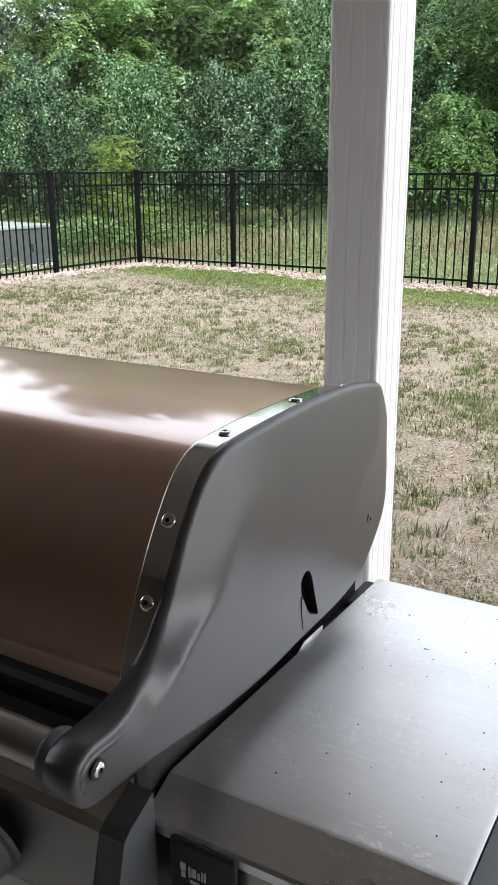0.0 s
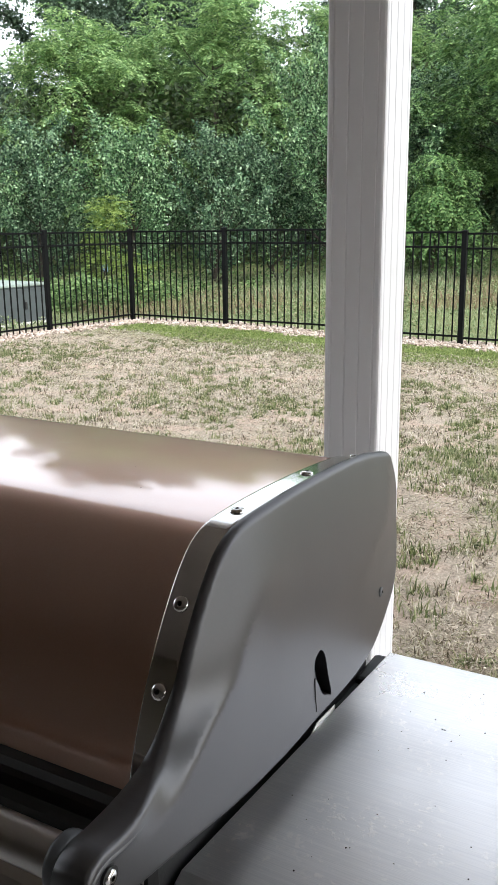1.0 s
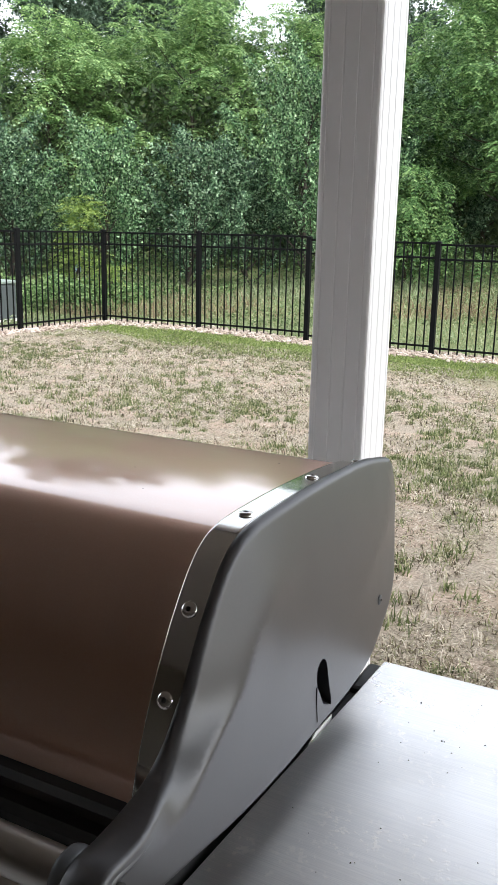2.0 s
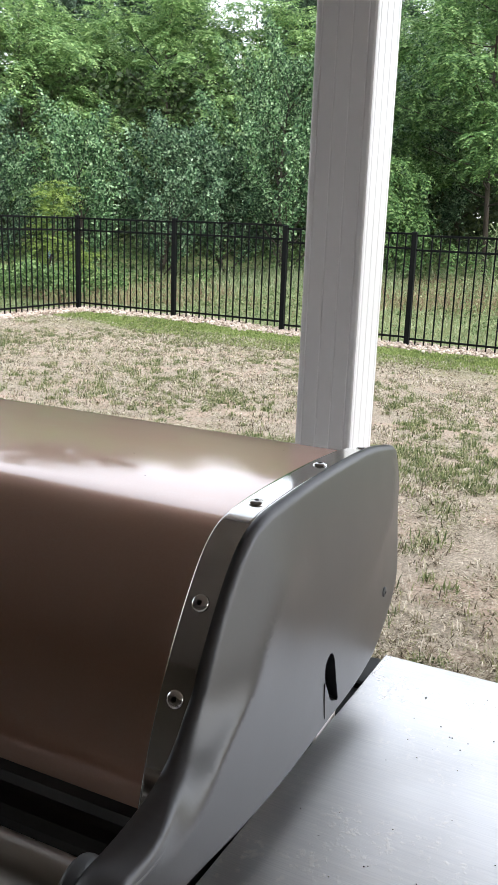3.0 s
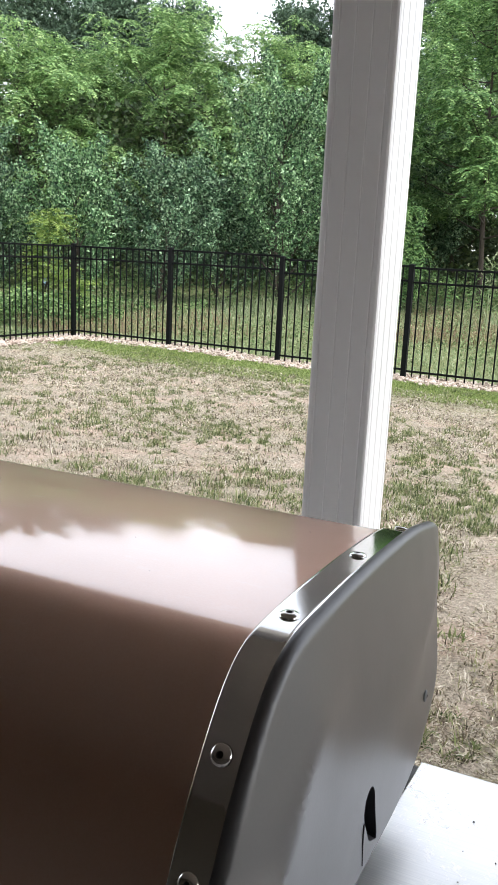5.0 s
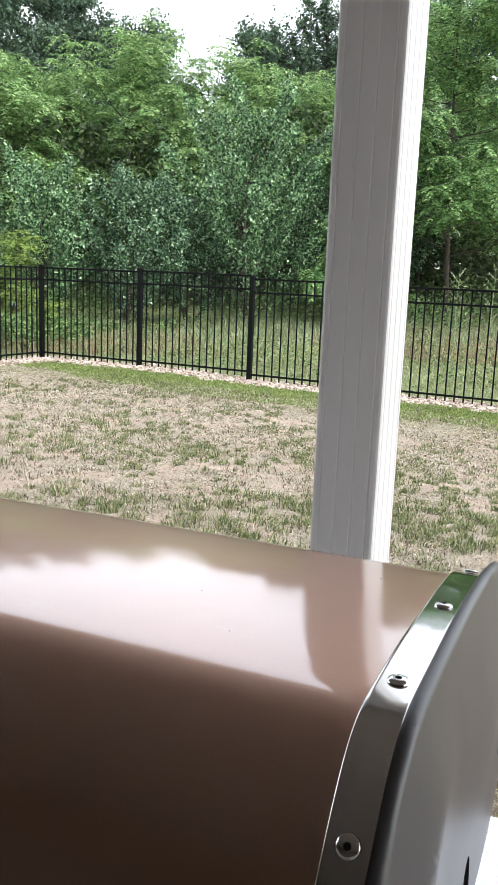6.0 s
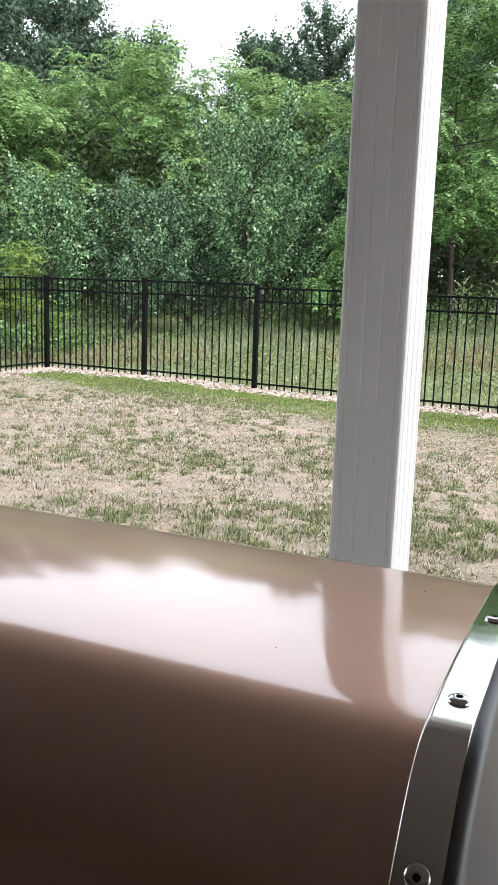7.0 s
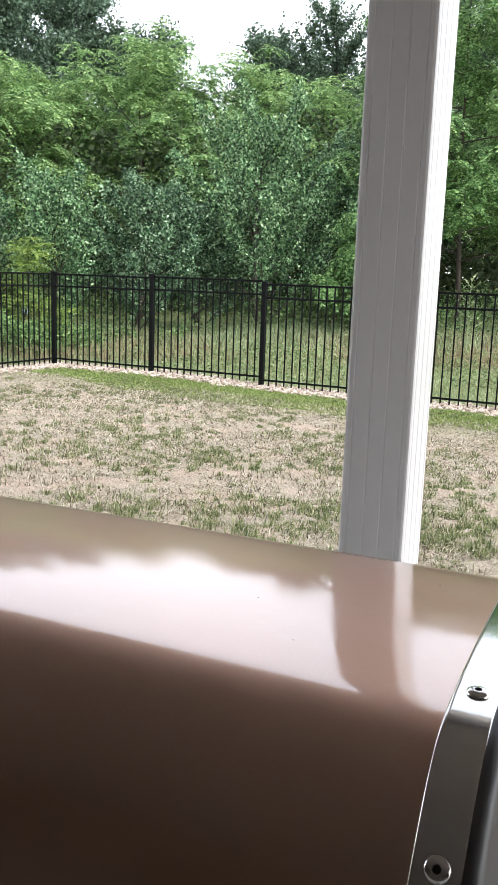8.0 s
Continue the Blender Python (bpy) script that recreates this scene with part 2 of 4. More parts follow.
# ---- mesh helpers ----
def mesh_np(name, verts, faces, mat, smooth=False):
    """A mesh from an (n, 3) array and an (m, k) index array with k corners a face."""
    verts, faces = np.asarray(verts, np.float32), np.asarray(faces, np.int32)
    me = bpy.data.meshes.new(name)
    k = faces.shape[1]
    me.vertices.add(len(verts))
    me.vertices.foreach_set("co", verts.ravel())
    me.loops.add(faces.size)
    me.loops.foreach_set("vertex_index", faces.ravel())
    me.polygons.add(len(faces))
    me.polygons.foreach_set("loop_start", np.arange(0, faces.size, k, dtype=np.int32))
    me.polygons.foreach_set("use_smooth", np.full(len(faces), smooth))
    me.update(calc_edges=True)
    me.materials.append(mat)
    return me


def mesh_bm(name, bm, mat, smooth=False, angle=40):
    bmesh.ops.recalc_face_normals(bm, faces=bm.faces)
    me = bpy.data.meshes.new(name)
    bm.to_mesh(me)
    bm.free()
    me.materials.append(mat)
    if smooth:
        for p in me.polygons:
            p.use_smooth = True
        me.set_sharp_from_angle(angle=radians(angle))
    return me


def part(name, me, parent, label="", at=None):
    ob = new(name, me)
    ob.parent = parent
    if at is not None:
        ob.matrix_basis = at
    if label:
        tagged(ob, label)
    return ob


def box_bm(x0, x1, y0, y1, z0, z1, bevel=0.0, bm=None, seg=2):
    own = bm is None
    bm = bm or bmesh.new()
    r = bmesh.ops.create_cube(bm, size=1.0)
    bmesh.ops.scale(bm, vec=(x1 - x0, y1 - y0, z1 - z0), verts=r["verts"])
    bmesh.ops.translate(bm, vec=((x0 + x1) / 2, (y0 + y1) / 2, (z0 + z1) / 2), verts=r["verts"])
    if bevel:
        es = {e for v in r["verts"] for e in v.link_edges}
        bmesh.ops.bevel(bm, geom=list(es), offset=bevel, segments=seg, affect='EDGES', profile=0.5)
    return bm


def extrude_profile(pts, u0, u1, closed=True, bm=None):
    """A profile of (v, z) pairs swept along u (x), with end caps when closed."""
    bm = bm or bmesh.new()
    a = [bm.verts.new((u0, v, z)) for v, z in pts]
    b = [bm.verts.new((u1, v, z)) for v, z in pts]
    n = len(pts)
    for i in range(n if closed else n - 1):
        j = (i + 1) % n
        bm.faces.new((a[i], a[j], b[j], b[i]))
    if closed:
        bm.faces.new(a)
        bm.faces.new(b)
    return bm


def smooth_line(pts, per=6, closed=False):
    """Catmull-Rom through the points."""
    P = [np.array(p, float) for p in pts]
    n = len(P)
    out = []
    for i in range(n if closed else n - 1):
        p0 = P[i - 1] if (closed or i > 0) else 2 * P[0] - P[1]
        p1, p2 = P[i], P[(i + 1) % n]
        p3 = P[(i + 2) % n] if (closed or i + 2 < n) else 2 * p2 - p1
        for k in range(per):
            t = k / per
            out.append(0.5 * (2 * p1 + (p2 - p0) * t + (2 * p0 - 5 * p1 + 4 * p2 - p3) * t * t + (3 * p1 - p0 - 3 * p2 + p3) * t ** 3))
    if not closed:
        out.append(P[-1])
    return np.array(out)


def inset_loop(pts, d):
    """A closed 2D loop moved inwards by d."""
    nx, pv = np.roll(pts, -1, 0), np.roll(pts, 1, 0)
    t = nx - pv
    t /= np.linalg.norm(t, axis=1)[:, None] + 1e-9
    nrm = np.stack([-t[:, 1], t[:, 0]], 1)
    area = 0.5 * np.sum(pts[:, 0] * nx[:, 1] - nx[:, 0] * pts[:, 1])
    return pts + nrm * d * (1 if area > 0 else -1)


def tube_np(path, radii, sides=6):
    """Vertices and quads of a tapered tube along a path."""
    path = np.asarray(path, float)
    n = len(path)
    tan = np.gradient(path, axis=0)
    tan /= np.linalg.norm(tan, axis=1)[:, None] + 1e-9
    ref = np.where(np.abs(tan[:, 2:3]) > 0.9, np.array([[1.0, 0, 0]]), np.array([[0, 0, 1.0]]))
    a = np.cross(tan, ref)
    a /= np.linalg.norm(a, axis=1)[:, None]
    b = np.cross(tan, a)
    ang = np.arange(sides) * 2 * np.pi / sides
    r = np.asarray(radii, float)[:, None, None]
    v = path[:, None] + r * (a[:, None] * np.cos(ang)[None, :, None] + b[:, None] * np.sin(ang)[None, :, None])
    idx = np.arange(n * sides).reshape(n, sides)
    f = np.stack([idx[:-1], np.roll(idx[:-1], -1, 1), np.roll(idx[1:], -1, 1), idx[1:]], -1).reshape(-1, 4)
    return v.reshape(-1, 3), f


def joined(parts_list):
    vs, fs, o = [], [], 0
    for v, f in parts_list:
        vs.append(v)
        fs.append(f + o)
        o += len(v)
    return np.concatenate(vs), np.concatenate(fs)


def unit(a):
    return a / (np.linalg.norm(a, axis=-1, keepdims=True) + 1e-9)


def leaf_quads(c, along, normal, length, width):
    """Diamond leaves at c, pointing along, facing normal."""
    along = unit(along)
    side = unit(np.cross(normal, along))
    length, width = np.asarray(length).reshape(-1, 1), np.asarray(width).reshape(-1, 1)
    up = unit(np.cross(along, side))
    v = np.stack([c - along * length / 2, c + side * width / 2 + up * width * 0.12, c + along * length / 2, c - side * width / 2 + up * width * 0.12], 1)
    n = len(c)
    return v.reshape(-1, 3), np.arange(n * 4).reshape(n, 4)


# ---- ground ----
FX, FY, PITCH, FH = -9.1, 11.4, 1.84, 1.44     # fence corner, panel pitch, post height
PATIO = 0.10


def ground_z(x, y):
    near = 0.07 * np.clip((9.0 - y) / 5.5, 0, 1)
    out = np.maximum(np.clip(y - 12.6, 0, 60), np.clip(-10.4 - x, 0, 60) * 0.7)
    fall = 0.013 * np.clip(x + 7.3, 0, 9) * np.clip((y - 5) / 5, 0, 1) * np.clip((16 - y) / 3, 0, 1)
    return near - fall + 0.055 * np.minimum(out, 14) + 0.012 * np.sin(x * 1.3 + 0.4 * y) * np.cos(y * 1.1)


def axis_steps(lo, hi, fine, far):
    near = np.arange(lo, hi + fine / 2, fine)
    grow = fine * 1.35 ** np.arange(1, 40)
    out = np.cumsum(grow)
    out = out[out < far]
    return np.concatenate([(lo - out)[::-1], near, hi + out])


gx, gy = axis_steps(-10.0, 1.5, 0.07, 500), axis_steps(2.4, 12.4, 0.07, 500)
GX, GY = np.meshgrid(gx, gy)
rng = np.random.default_rng(3)
GZ = ground_z(GX, GY) + np.where((GX > -10.2) & (GX < 1.7) & (GY > 2.3) & (GY < 12.5), rng.normal(0, 0.007, GX.shape), 0)
GZ = np.where((np.abs(GX) < 4.6) & (GY < 2.4) & (GY > -3), np.minimum(GZ, PATIO - 0.06), GZ)
idx = np.arange(GX.size).reshape(GX.shape)
gf = np.stack([idx[:-1, :-1], idx[:-1, 1:], idx[1:, 1:], idx[1:, :-1]], -1).reshape(-1, 4)
ground = new("ground", mesh_np("ground", np.stack([GX, GY, GZ], -1).reshape(-1, 3), gf, M_LAWN, True))
tagged(ground, "patchy dry lawn of straw-coloured grass and bare soil", "lawn", kind="structure")

# patio, porch roof and house wall behind the camera
patio = new("patio", mesh_bm("patio", box_bm(-4.2, 4.2, -2.2, 2.36, PATIO - 0.14, PATIO, 0.01), M_PATIO))
tagged(patio, "broom-finished grey concrete patio slab under the porch", "patio", kind="structure")
# unseen end walls, added to keep side light off the grill
for name, x0, x1 in (("added_wall_west", -4.4, -4.2), ("added_wall_east", 4.2, 4.4)):
    side_wall = new(name, mesh_bm(name, box_bm(x0, x1, -2.4, 0.2, PATIO - 0.14, 2.78), M_SIDING))
    tagged(side_wall, "unseen dark brown wall added at the end of the porch to dim it", "wall", kind="structure")
wall = new("wall_house", mesh_bm("wall_house", box_bm(-4.2, 4.2, -2.4, -2.2, PATIO - 0.14, 2.78), M_SIDING))
tagged(wall, "plain dark brown house wall that closes the covered porch", "wall", kind="structure")
ceiling = new("ceiling", mesh_bm("ceiling", box_bm(-4.2, 4.2, -2.2, 2.5, 2.66, 2.78), M_SOFFIT))
tagged(ceiling, "dark brown porch ceiling above the patio", "ceiling", kind="structure")
beam = new("porch_beam", mesh_bm("porch_beam", box_bm(-4.2, 4.2, 2.175, 2.33, 2.42, 2.66, 0.006), M_COL))
tagged(beam, "white wrapped porch beam carried by the column", "beam", kind="structure")


def column(x0, x1, y0, y1, z0, z1):
    """A square vinyl post sleeve with four shallow grooves in each face."""
    w, g, d = x1 - x0, 0.0024, 0.0013
    loop = []
    corners = [((x0, y0), (1, 0)), ((x1, y0), (0, 1)), ((x1, y1), (-1, 0)), ((x0, y1), (0, -1))]
    for (cx, cy), (dx, dy) in corners:
        ix, iy = -dy, dx
        loop.append((cx + dx * 0.006, cy + dy * 0.006))
        for f in (0.125, 0.375, 0.625, 0.875):
            s = f * w
            for o, dep in ((-g, 0), (-g * 0.3, d), (g * 0.3, d), (g, 0)):
                loop.append((cx + dx * (s + o) + ix * dep, cy + dy * (s + o) + iy * dep))
        loop.append((cx + dx * (w - 0.006), cy + dy * (w - 0.006)))
        loop.append((cx + dx * (w - 0.0018) + ix * 0.0018, cy + dy * (w - 0.0018) + iy * 0.0018))
    bm = bmesh.new()
    lo = [bm.verts.new((x, y, z0)) for x, y in loop]
    hi = [bm.verts.new((x, y, z1)) for x, y in loop]
    for i in range(len(loop)):
        j = (i + 1) % len(loop)
        bm.faces.new((lo[i], lo[j], hi[j], hi[i]))
    bm.faces.new(lo)
    bm.faces.new(hi)
    return bm


col = new("porch_column", mesh_bm("porch_column", column(0.0, 0.1266, 0.0, 0.1266, PATIO, 2.42), M_COL))
col.matrix_basis = pose(-0.571, 2.189, 0, 0, 0, 1.36)
tagged(col, "square white vinyl porch column with grooved faces standing on the patio", "column", kind="structure")


# ---- black metal fence ----
def fence_panel(name):
    """One panel along +x from its post at the origin: post with cap, three rails, fifteen pickets."""
    e = new(name)
    post = part("post", POST, e)
    part("cap", CAP, post)
    for z in (FH - 0.035, FH - 0.215, 0.10):
        part("rail", RAIL, e, at=pose(0, 0, z))
    for i in range(15):
        part("picket", PICKET, e, at=pose(PITCH * (i + 1) / 16, 0, 0))
    return e


POST = mesh_bm("post", box_bm(-0.032, 0.032, -0.032, 0.032, -0.05, FH - 0.012, 0.004, seg=1), M_FENCE)
cap_bm = box_bm(-0.035, 0.035, -0.035, 0.035, FH - 0.018, FH + 0.004, 0.003, seg=1)
tip = cap_bm.verts.new((0, 0, FH + 0.016))
top_ring = [cap_bm.verts.new((sx * 0.031, sy * 0.031, FH + 0.0042)) for sx, sy in ((-1, -1), (1, -1), (1, 1), (-1, 1))]
for i in range(4):
    cap_bm.faces.new((top_ring[i], top_ring[(i + 1) % 4], tip))
CAP = mesh_bm("cap", cap_bm, M_FENCE)
RAIL = mesh_bm("rail", box_bm(0.032, PITCH - 0.032, -0.013, 0.013, -0.013, 0.013, 0.003, seg=1), M_FENCE)
PICKET = mesh_bm("picket", box_bm(-0.0085, 0.0085, -0.0085, 0.0085, 0.03, FH - 0.03, 0.002, seg=1), M_FENCE)

first = fence_panel("fence_panel")
tagged(first, "black powder-coated metal fence panel with slim pickets above a stone strip", "fence", "fence panels")
first.matrix_basis = pose(FX, FY, 0)
for i in range(1, 7):
    copy_thing(first, pose(FX + PITCH * i, FY, float(ground_z(FX + PITCH * i, FY))))
for i in range(1, 7):
    copy_thing(first, pose(FX, FY - PITCH * i, 0.0, 0, 0, 90))


# ---- stone strip under the fence ----
def ico_rocks(centres, sizes, rng):
    p = (1 + 5 ** 0.5) / 2
    base = unit(np.array([(-1, p, 0), (1, p, 0), (-1, -p, 0), (1, -p, 0), (0, -1, p), (0, 1, p), (0, -1, -p), (0, 1, -p), (p, 0, -1), (p, 0, 1), (-p, 0, -1), (-p, 0, 1)], float))
    tri = np.array([(0, 11, 5), (0, 5, 1), (0, 1, 7), (0, 7, 10), (0, 10, 11), (1, 5, 9), (5, 11, 4), (11, 10, 2), (10, 7, 6), (7, 1, 8), (3, 9, 4), (3, 4, 2), (3, 2, 6), (3, 6, 8), (3, 8, 9), (4, 9, 5), (2, 4, 11), (6, 2, 10), (8, 6, 7), (9, 8, 1)])
    n = len(centres)
    v = base[None] * (1 + rng.uniform(-0.2, 0.2, (n, 12, 1)))
    stretch = rng.uniform(0.7, 1.3, (n, 1, 3)) * np.array([1, 1, 0.7])
    v = v * stretch
    a = rng.uniform(0, 6.28, n)
    ca, sa = np.cos(a)[:, None], np.sin(a)[:, None]
    v = np.stack([v[..., 0] * ca - v[..., 1] * sa, v[..., 0] * sa + v[..., 1] * ca, v[..., 2]], -1)
    v = v * np.asarray(sizes)[:, None, None] + np.asarray(centres)[:, None]
    f = tri[None] + 12 * np.arange(n)[:, None, None]
    return v.reshape(-1, 3), f.reshape(-1, 3)


rng = np.random.default_rng(11)
n = 10500
run = rng.uniform(0, 1, n)
off = rng.normal(-0.03, 0.16, n).clip(-0.40, 0.30)
edge = 0.05 * np.sin(run * 70) + 0.04 * np.sin(run * 31)
on_back = np.arange(n) < n * 0.62
rx = np.where(on_back, FX - 0.3 + run * 10.5, FX + 0.0 - off + edge)
ry = np.where(on_back, FY + off + edge, FY + 0.2 - run * 7.0)
rs = rng.uniform(0.012, 0.027, n)
rz = ground_z(rx, ry) + rs * 0.25 + rng.uniform(0, 0.02, n)
rocks = new("river_stones", mesh_np("river_stones", *ico_rocks(np.stack([rx, ry, rz], 1), rs, rng), M_STONE))
tagged(rocks, "pinkish beige river stones laid in a strip under the fence", "stones", kind="stuff")


# ---- grass ----
def value_noise(x, y, s, seed):
    r = np.random.default_rng(seed)
    t = r.uniform(0, 1, (64, 64))
    u, v = x * s + 100.3, y * s + 57.7
    i, j = np.floor(u).astype(int), np.floor(v).astype(int)
    a, b = u - i, v - j
    a, b = a * a * (3 - 2 * a), b * b * (3 - 2 * b)
    g = lambda p, q: t[p % 64, q % 64]
    return (g(i, j) * (1 - a) + g(i + 1, j) * a) * (1 - b) + (g(i, j + 1) * (1 - a) + g(i + 1, j + 1) * a) * b


def blades(x, y, z, height, width, lean, rng):
    """Tapered blades of three corners and a mid bend."""
    n = len(x)
    a = rng.uniform(0, 2 * np.pi, n)
    d = np.stack([np.cos(a), np.sin(a), np.zeros(n)], 1)
    s = np.stack([-np.sin(a), np.cos(a), np.zeros(n)], 1) * (width / 2)[:, None]
    root = np.stack([x, y, z - 0.004], 1)
    ln = np.asarray(lean)[:, None]
    h = np.asarray(height)[:, None]
    up = np.array([[0, 0, 1.0]])
    mid = root + h * 0.55 * (up * np.cos(ln * 0.6) + d * np.sin(ln * 0.6))
    tip = mid + h * 0.5 * (up * np.cos(ln * 1.4) + d * np.sin(ln * 1.4))
    v = np.stack([root - s, root + s, mid + s * 0.7, mid - s * 0.7, tip], 1).reshape(-1, 3)
    k = 5 * np.arange(n)[:, None]
    f = np.concatenate([k + [0, 1, 2], k + [0, 2, 3], k + [3, 2, 4]], 1).reshape(-1, 3)
    return v, f


def wedge_points(n, rng):
    """Points of the yard, denser near the porch."""
    a = rng.uniform(radians(5), radians(54), n)
    d = 2.2 + 11.5 * rng.uniform(0, 1, n) ** 1.15
    return 0.1 - np.sin(a) * d, 0.6 + np.cos(a) * d


def in_yard(x, y):
    return (x > FX + 0.42) & (y < FY - 0.42) & (y > 2.5)


rng = np.random.default_rng(21)
x, y = wedge_points(320000, rng)
keep = in_yard(x, y) & (value_noise(x, y, 2.4, 6) * 0.6 + value_noise(x, y, 9.0, 7) * 0.4 > 0.55 - 0.23 * np.clip((y - 4.5) / 3, 0, 1) + rng.uniform(-0.16, 0.16, len(x))) & (y < FY - 1.15 + rng.normal(0, 0.18, len(x)))
x, y = x[keep], y[keep]
n = len(x)
turn = rng.uniform(0, 2 * np.pi, n)
along = np.stack([np.cos(turn), np.sin(turn), rng.uniform(-0.35, 0.55, n)], 1)
face = unit(np.array([0, 0, 1.0]) + rng.normal(0, 0.45, (n, 3)))
ls = rng.uniform(0.012, 0.036, n) * np.clip(0.55 + 0.11 * y, 0.85, 1.7)
mat_z = ground_z(x, y) + rng.uniform(0.001, 0.018, n)
straw = new("dry_grass", mesh_np("dry_grass", *leaf_quads(np.stack([x, y, mat_z], 1), along, face, ls, ls * rng.uniform(0.10, 0.17, n)), M_STRAW))
tagged(straw, "matted straw-coloured dry grass lying over the lawn", "grass", kind="stuff")

def tuft_field(x, y, per, size, rng):
    """Blade roots gathered round tuft centres."""
    sz = np.repeat(size, per)
    n = len(sz)
    return np.repeat(x, per) + rng.normal(0, 1, n) * sz, np.repeat(y, per) + rng.normal(0, 1, n) * sz, n


# standing tufts of dead grass
tx, ty = wedge_points(15000, rng)
keep = in_yard(tx, ty) & (value_noise(tx, ty, 1.6, 71) * 0.5 + value_noise(tx, ty, 5.0, 72) * 0.5 > 0.50 + rng.uniform(-0.12, 0.12, len(tx))) & (ty < FY - 1.0) & (rng.uniform(0, 1, len(tx)) < 0.4 + 0.6 * np.clip((ty - 4) / 3, 0, 1))
tx, ty = tx[keep], ty[keep]
x, y, n = tuft_field(tx, ty, 14, rng.uniform(0.012, 0.05, len(tx)), rng)
dead = new("dead_tufts", mesh_np("dead_tufts", *blades(x, y, ground_z(x, y), rng.uniform(0.02, 0.06, n), rng.uniform(0.004, 0.008, n) * np.clip(0.5 + 0.1 * y, 0.8, 1.5), rng.uniform(0.5, 1.5, n), rng), M_STRAW))
tagged(dead, "bleached tufts of dead grass standing in the lawn", "grass", kind="stuff")

# green tufts: ragged clumps with bare ground between, gathered in patches further out
tx, ty = wedge_points(9500, rng)
lush = value_noise(tx, ty, 0.55, 8) * 0.35 + value_noise(tx, ty, 1.5, 9) * 0.40 + value_noise(tx, ty, 4.5, 10) * 0.25
keep = in_yard(tx, ty) & (lush > 0.625 + rng.uniform(-0.12, 0.12, len(tx))) & (rng.uniform(0, 1, len(tx)) < 0.25 + 0.75 * np.clip((ty - 4) / 3.5, 0, 1))
fx, fy = tx[keep], ty[keep]
tx, ty = wedge_points(1500, rng)
keep = in_yard(tx, ty) & (ty < 8.5) & (value_noise(tx, ty, 1.1, 19) > 0.42 + rng.uniform(-0.15, 0.15, len(tx)))
gx2, gy2 = np.concatenate([fx, tx[keep]]), np.concatenate([fy, ty[keep]])
big = np.concatenate([rng.uniform(0, 0.45, len(fx)), rng.uniform(0.3, 1, keep.sum())])
x, y, n = tuft_field(gx2, gy2, 44, 0.014 + 0.030 * big, rng)
tall_here = np.repeat(0.6 + 0.75 * big, 44)
tufts = new("green_grass", mesh_np("green_grass", *blades(x, y, ground_z(x, y), rng.uniform(0.025, 0.075, n) * tall_here, rng.uniform(0.004, 0.0085, n), rng.uniform(0.3, 1.4, n), rng), M_GREEN))
tagged(tufts, "green tufts of grass scattered over the dry lawn", "grass", kind="stuff")

x = rng.uniform(FX + 0.4, 3.5, 90000)
deep = rng.uniform(0, 1, 90000) ** 1.3 * (0.45 + 0.95 * value_noise(x, x * 0, 0.5, 12) + 0.35 * value_noise(x, x * 0, 2.3, 13))
y = FY - 0.33 - deep
n = len(x)
edge_grass = new("edge_grass", mesh_np("edge_grass", *blades(x, y, ground_z(x, y), rng.uniform(0.018, 0.05, n), rng.uniform(0.006, 0.012, n), rng.uniform(0.5, 1.4, n), rng), M_LUSH))
tagged(edge_grass, "short green grass growing along the stone strip", "grass", kind="stuff")

# ---- beyond the fence: meadow, weeds, cabinet ----
rng = np.random.default_rng(31)


def polar(n, a0, a1, d0, d1, rng):
    a = np.radians(rng.uniform(a0, a1, n))
    d = np.sqrt(rng.uniform(d0 ** 2, d1 ** 2, n))
    return 0.1 - np.sin(a) * d, 0.6 + np.cos(a) * d


def outside(x, y):
    return (x < FX - 0.35) | (y > FY + 0.35)


x, y = polar(60000, 2, 56, 11.5, 21, rng)
k = outside(x, y)
x, y = x[k], y[k]
n = len(x)
meadow = new("meadow_grass", mesh_np("meadow_grass", *blades(x, y, ground_z(x, y), rng.uniform(0.035, 0.11, n), rng.uniform(0.010, 0.018, n), rng.uniform(0.5, 1.35, n), rng), M_WEED))
tagged(meadow, "rough green grass on the rise behind the fence", "grass", kind="stuff")

x, y = polar(34000, 2, 56, 16.4, 19.2, rng)
k = outside(x, y) & (value_noise(x, y, 0.45, 14) * 0.6 + value_noise(x, y, 1.3, 15) * 0.4 > 0.36)
x, y = x[k], y[k]
n = len(x)
tall = new("tall_weeds", mesh_np("tall_weeds", *blades(x, y, ground_z(x, y), rng.uniform(0.08, 0.36, n) * np.clip(0.35 + 0.4 * (np.hypot(x, y) - 16.6), 0.35, 1.35), rng.uniform(0.012, 0.024, n), rng.uniform(0.4, 1.4, n), rng), M_WEED))
tagged(tall, "tall green weeds at the edge of the woods", "weeds", kind="stuff")

x, y = polar(15000, 4, 44, 14.6, 19.2, rng)
k = outside(x, y) & (value_noise(x, y, 0.5, 17) * 0.7 + value_noise(x, y, 2.0, 18) * 0.3 > 0.48 + rng.uniform(-0.1, 0.1, len(x)))
x, y = x[k], y[k]
n = len(x)
brown = new("brown_weeds", mesh_np("brown_weeds", *blades(x, y, ground_z(x, y), rng.uniform(0.06, 0.34, n), rng.uniform(0.010, 0.018, n), rng.uniform(0.3, 1.4, n), rng), M_BROWN_WEED))
tagged(brown, "dead reddish brown weeds behind the fence", "weeds", kind="stuff")


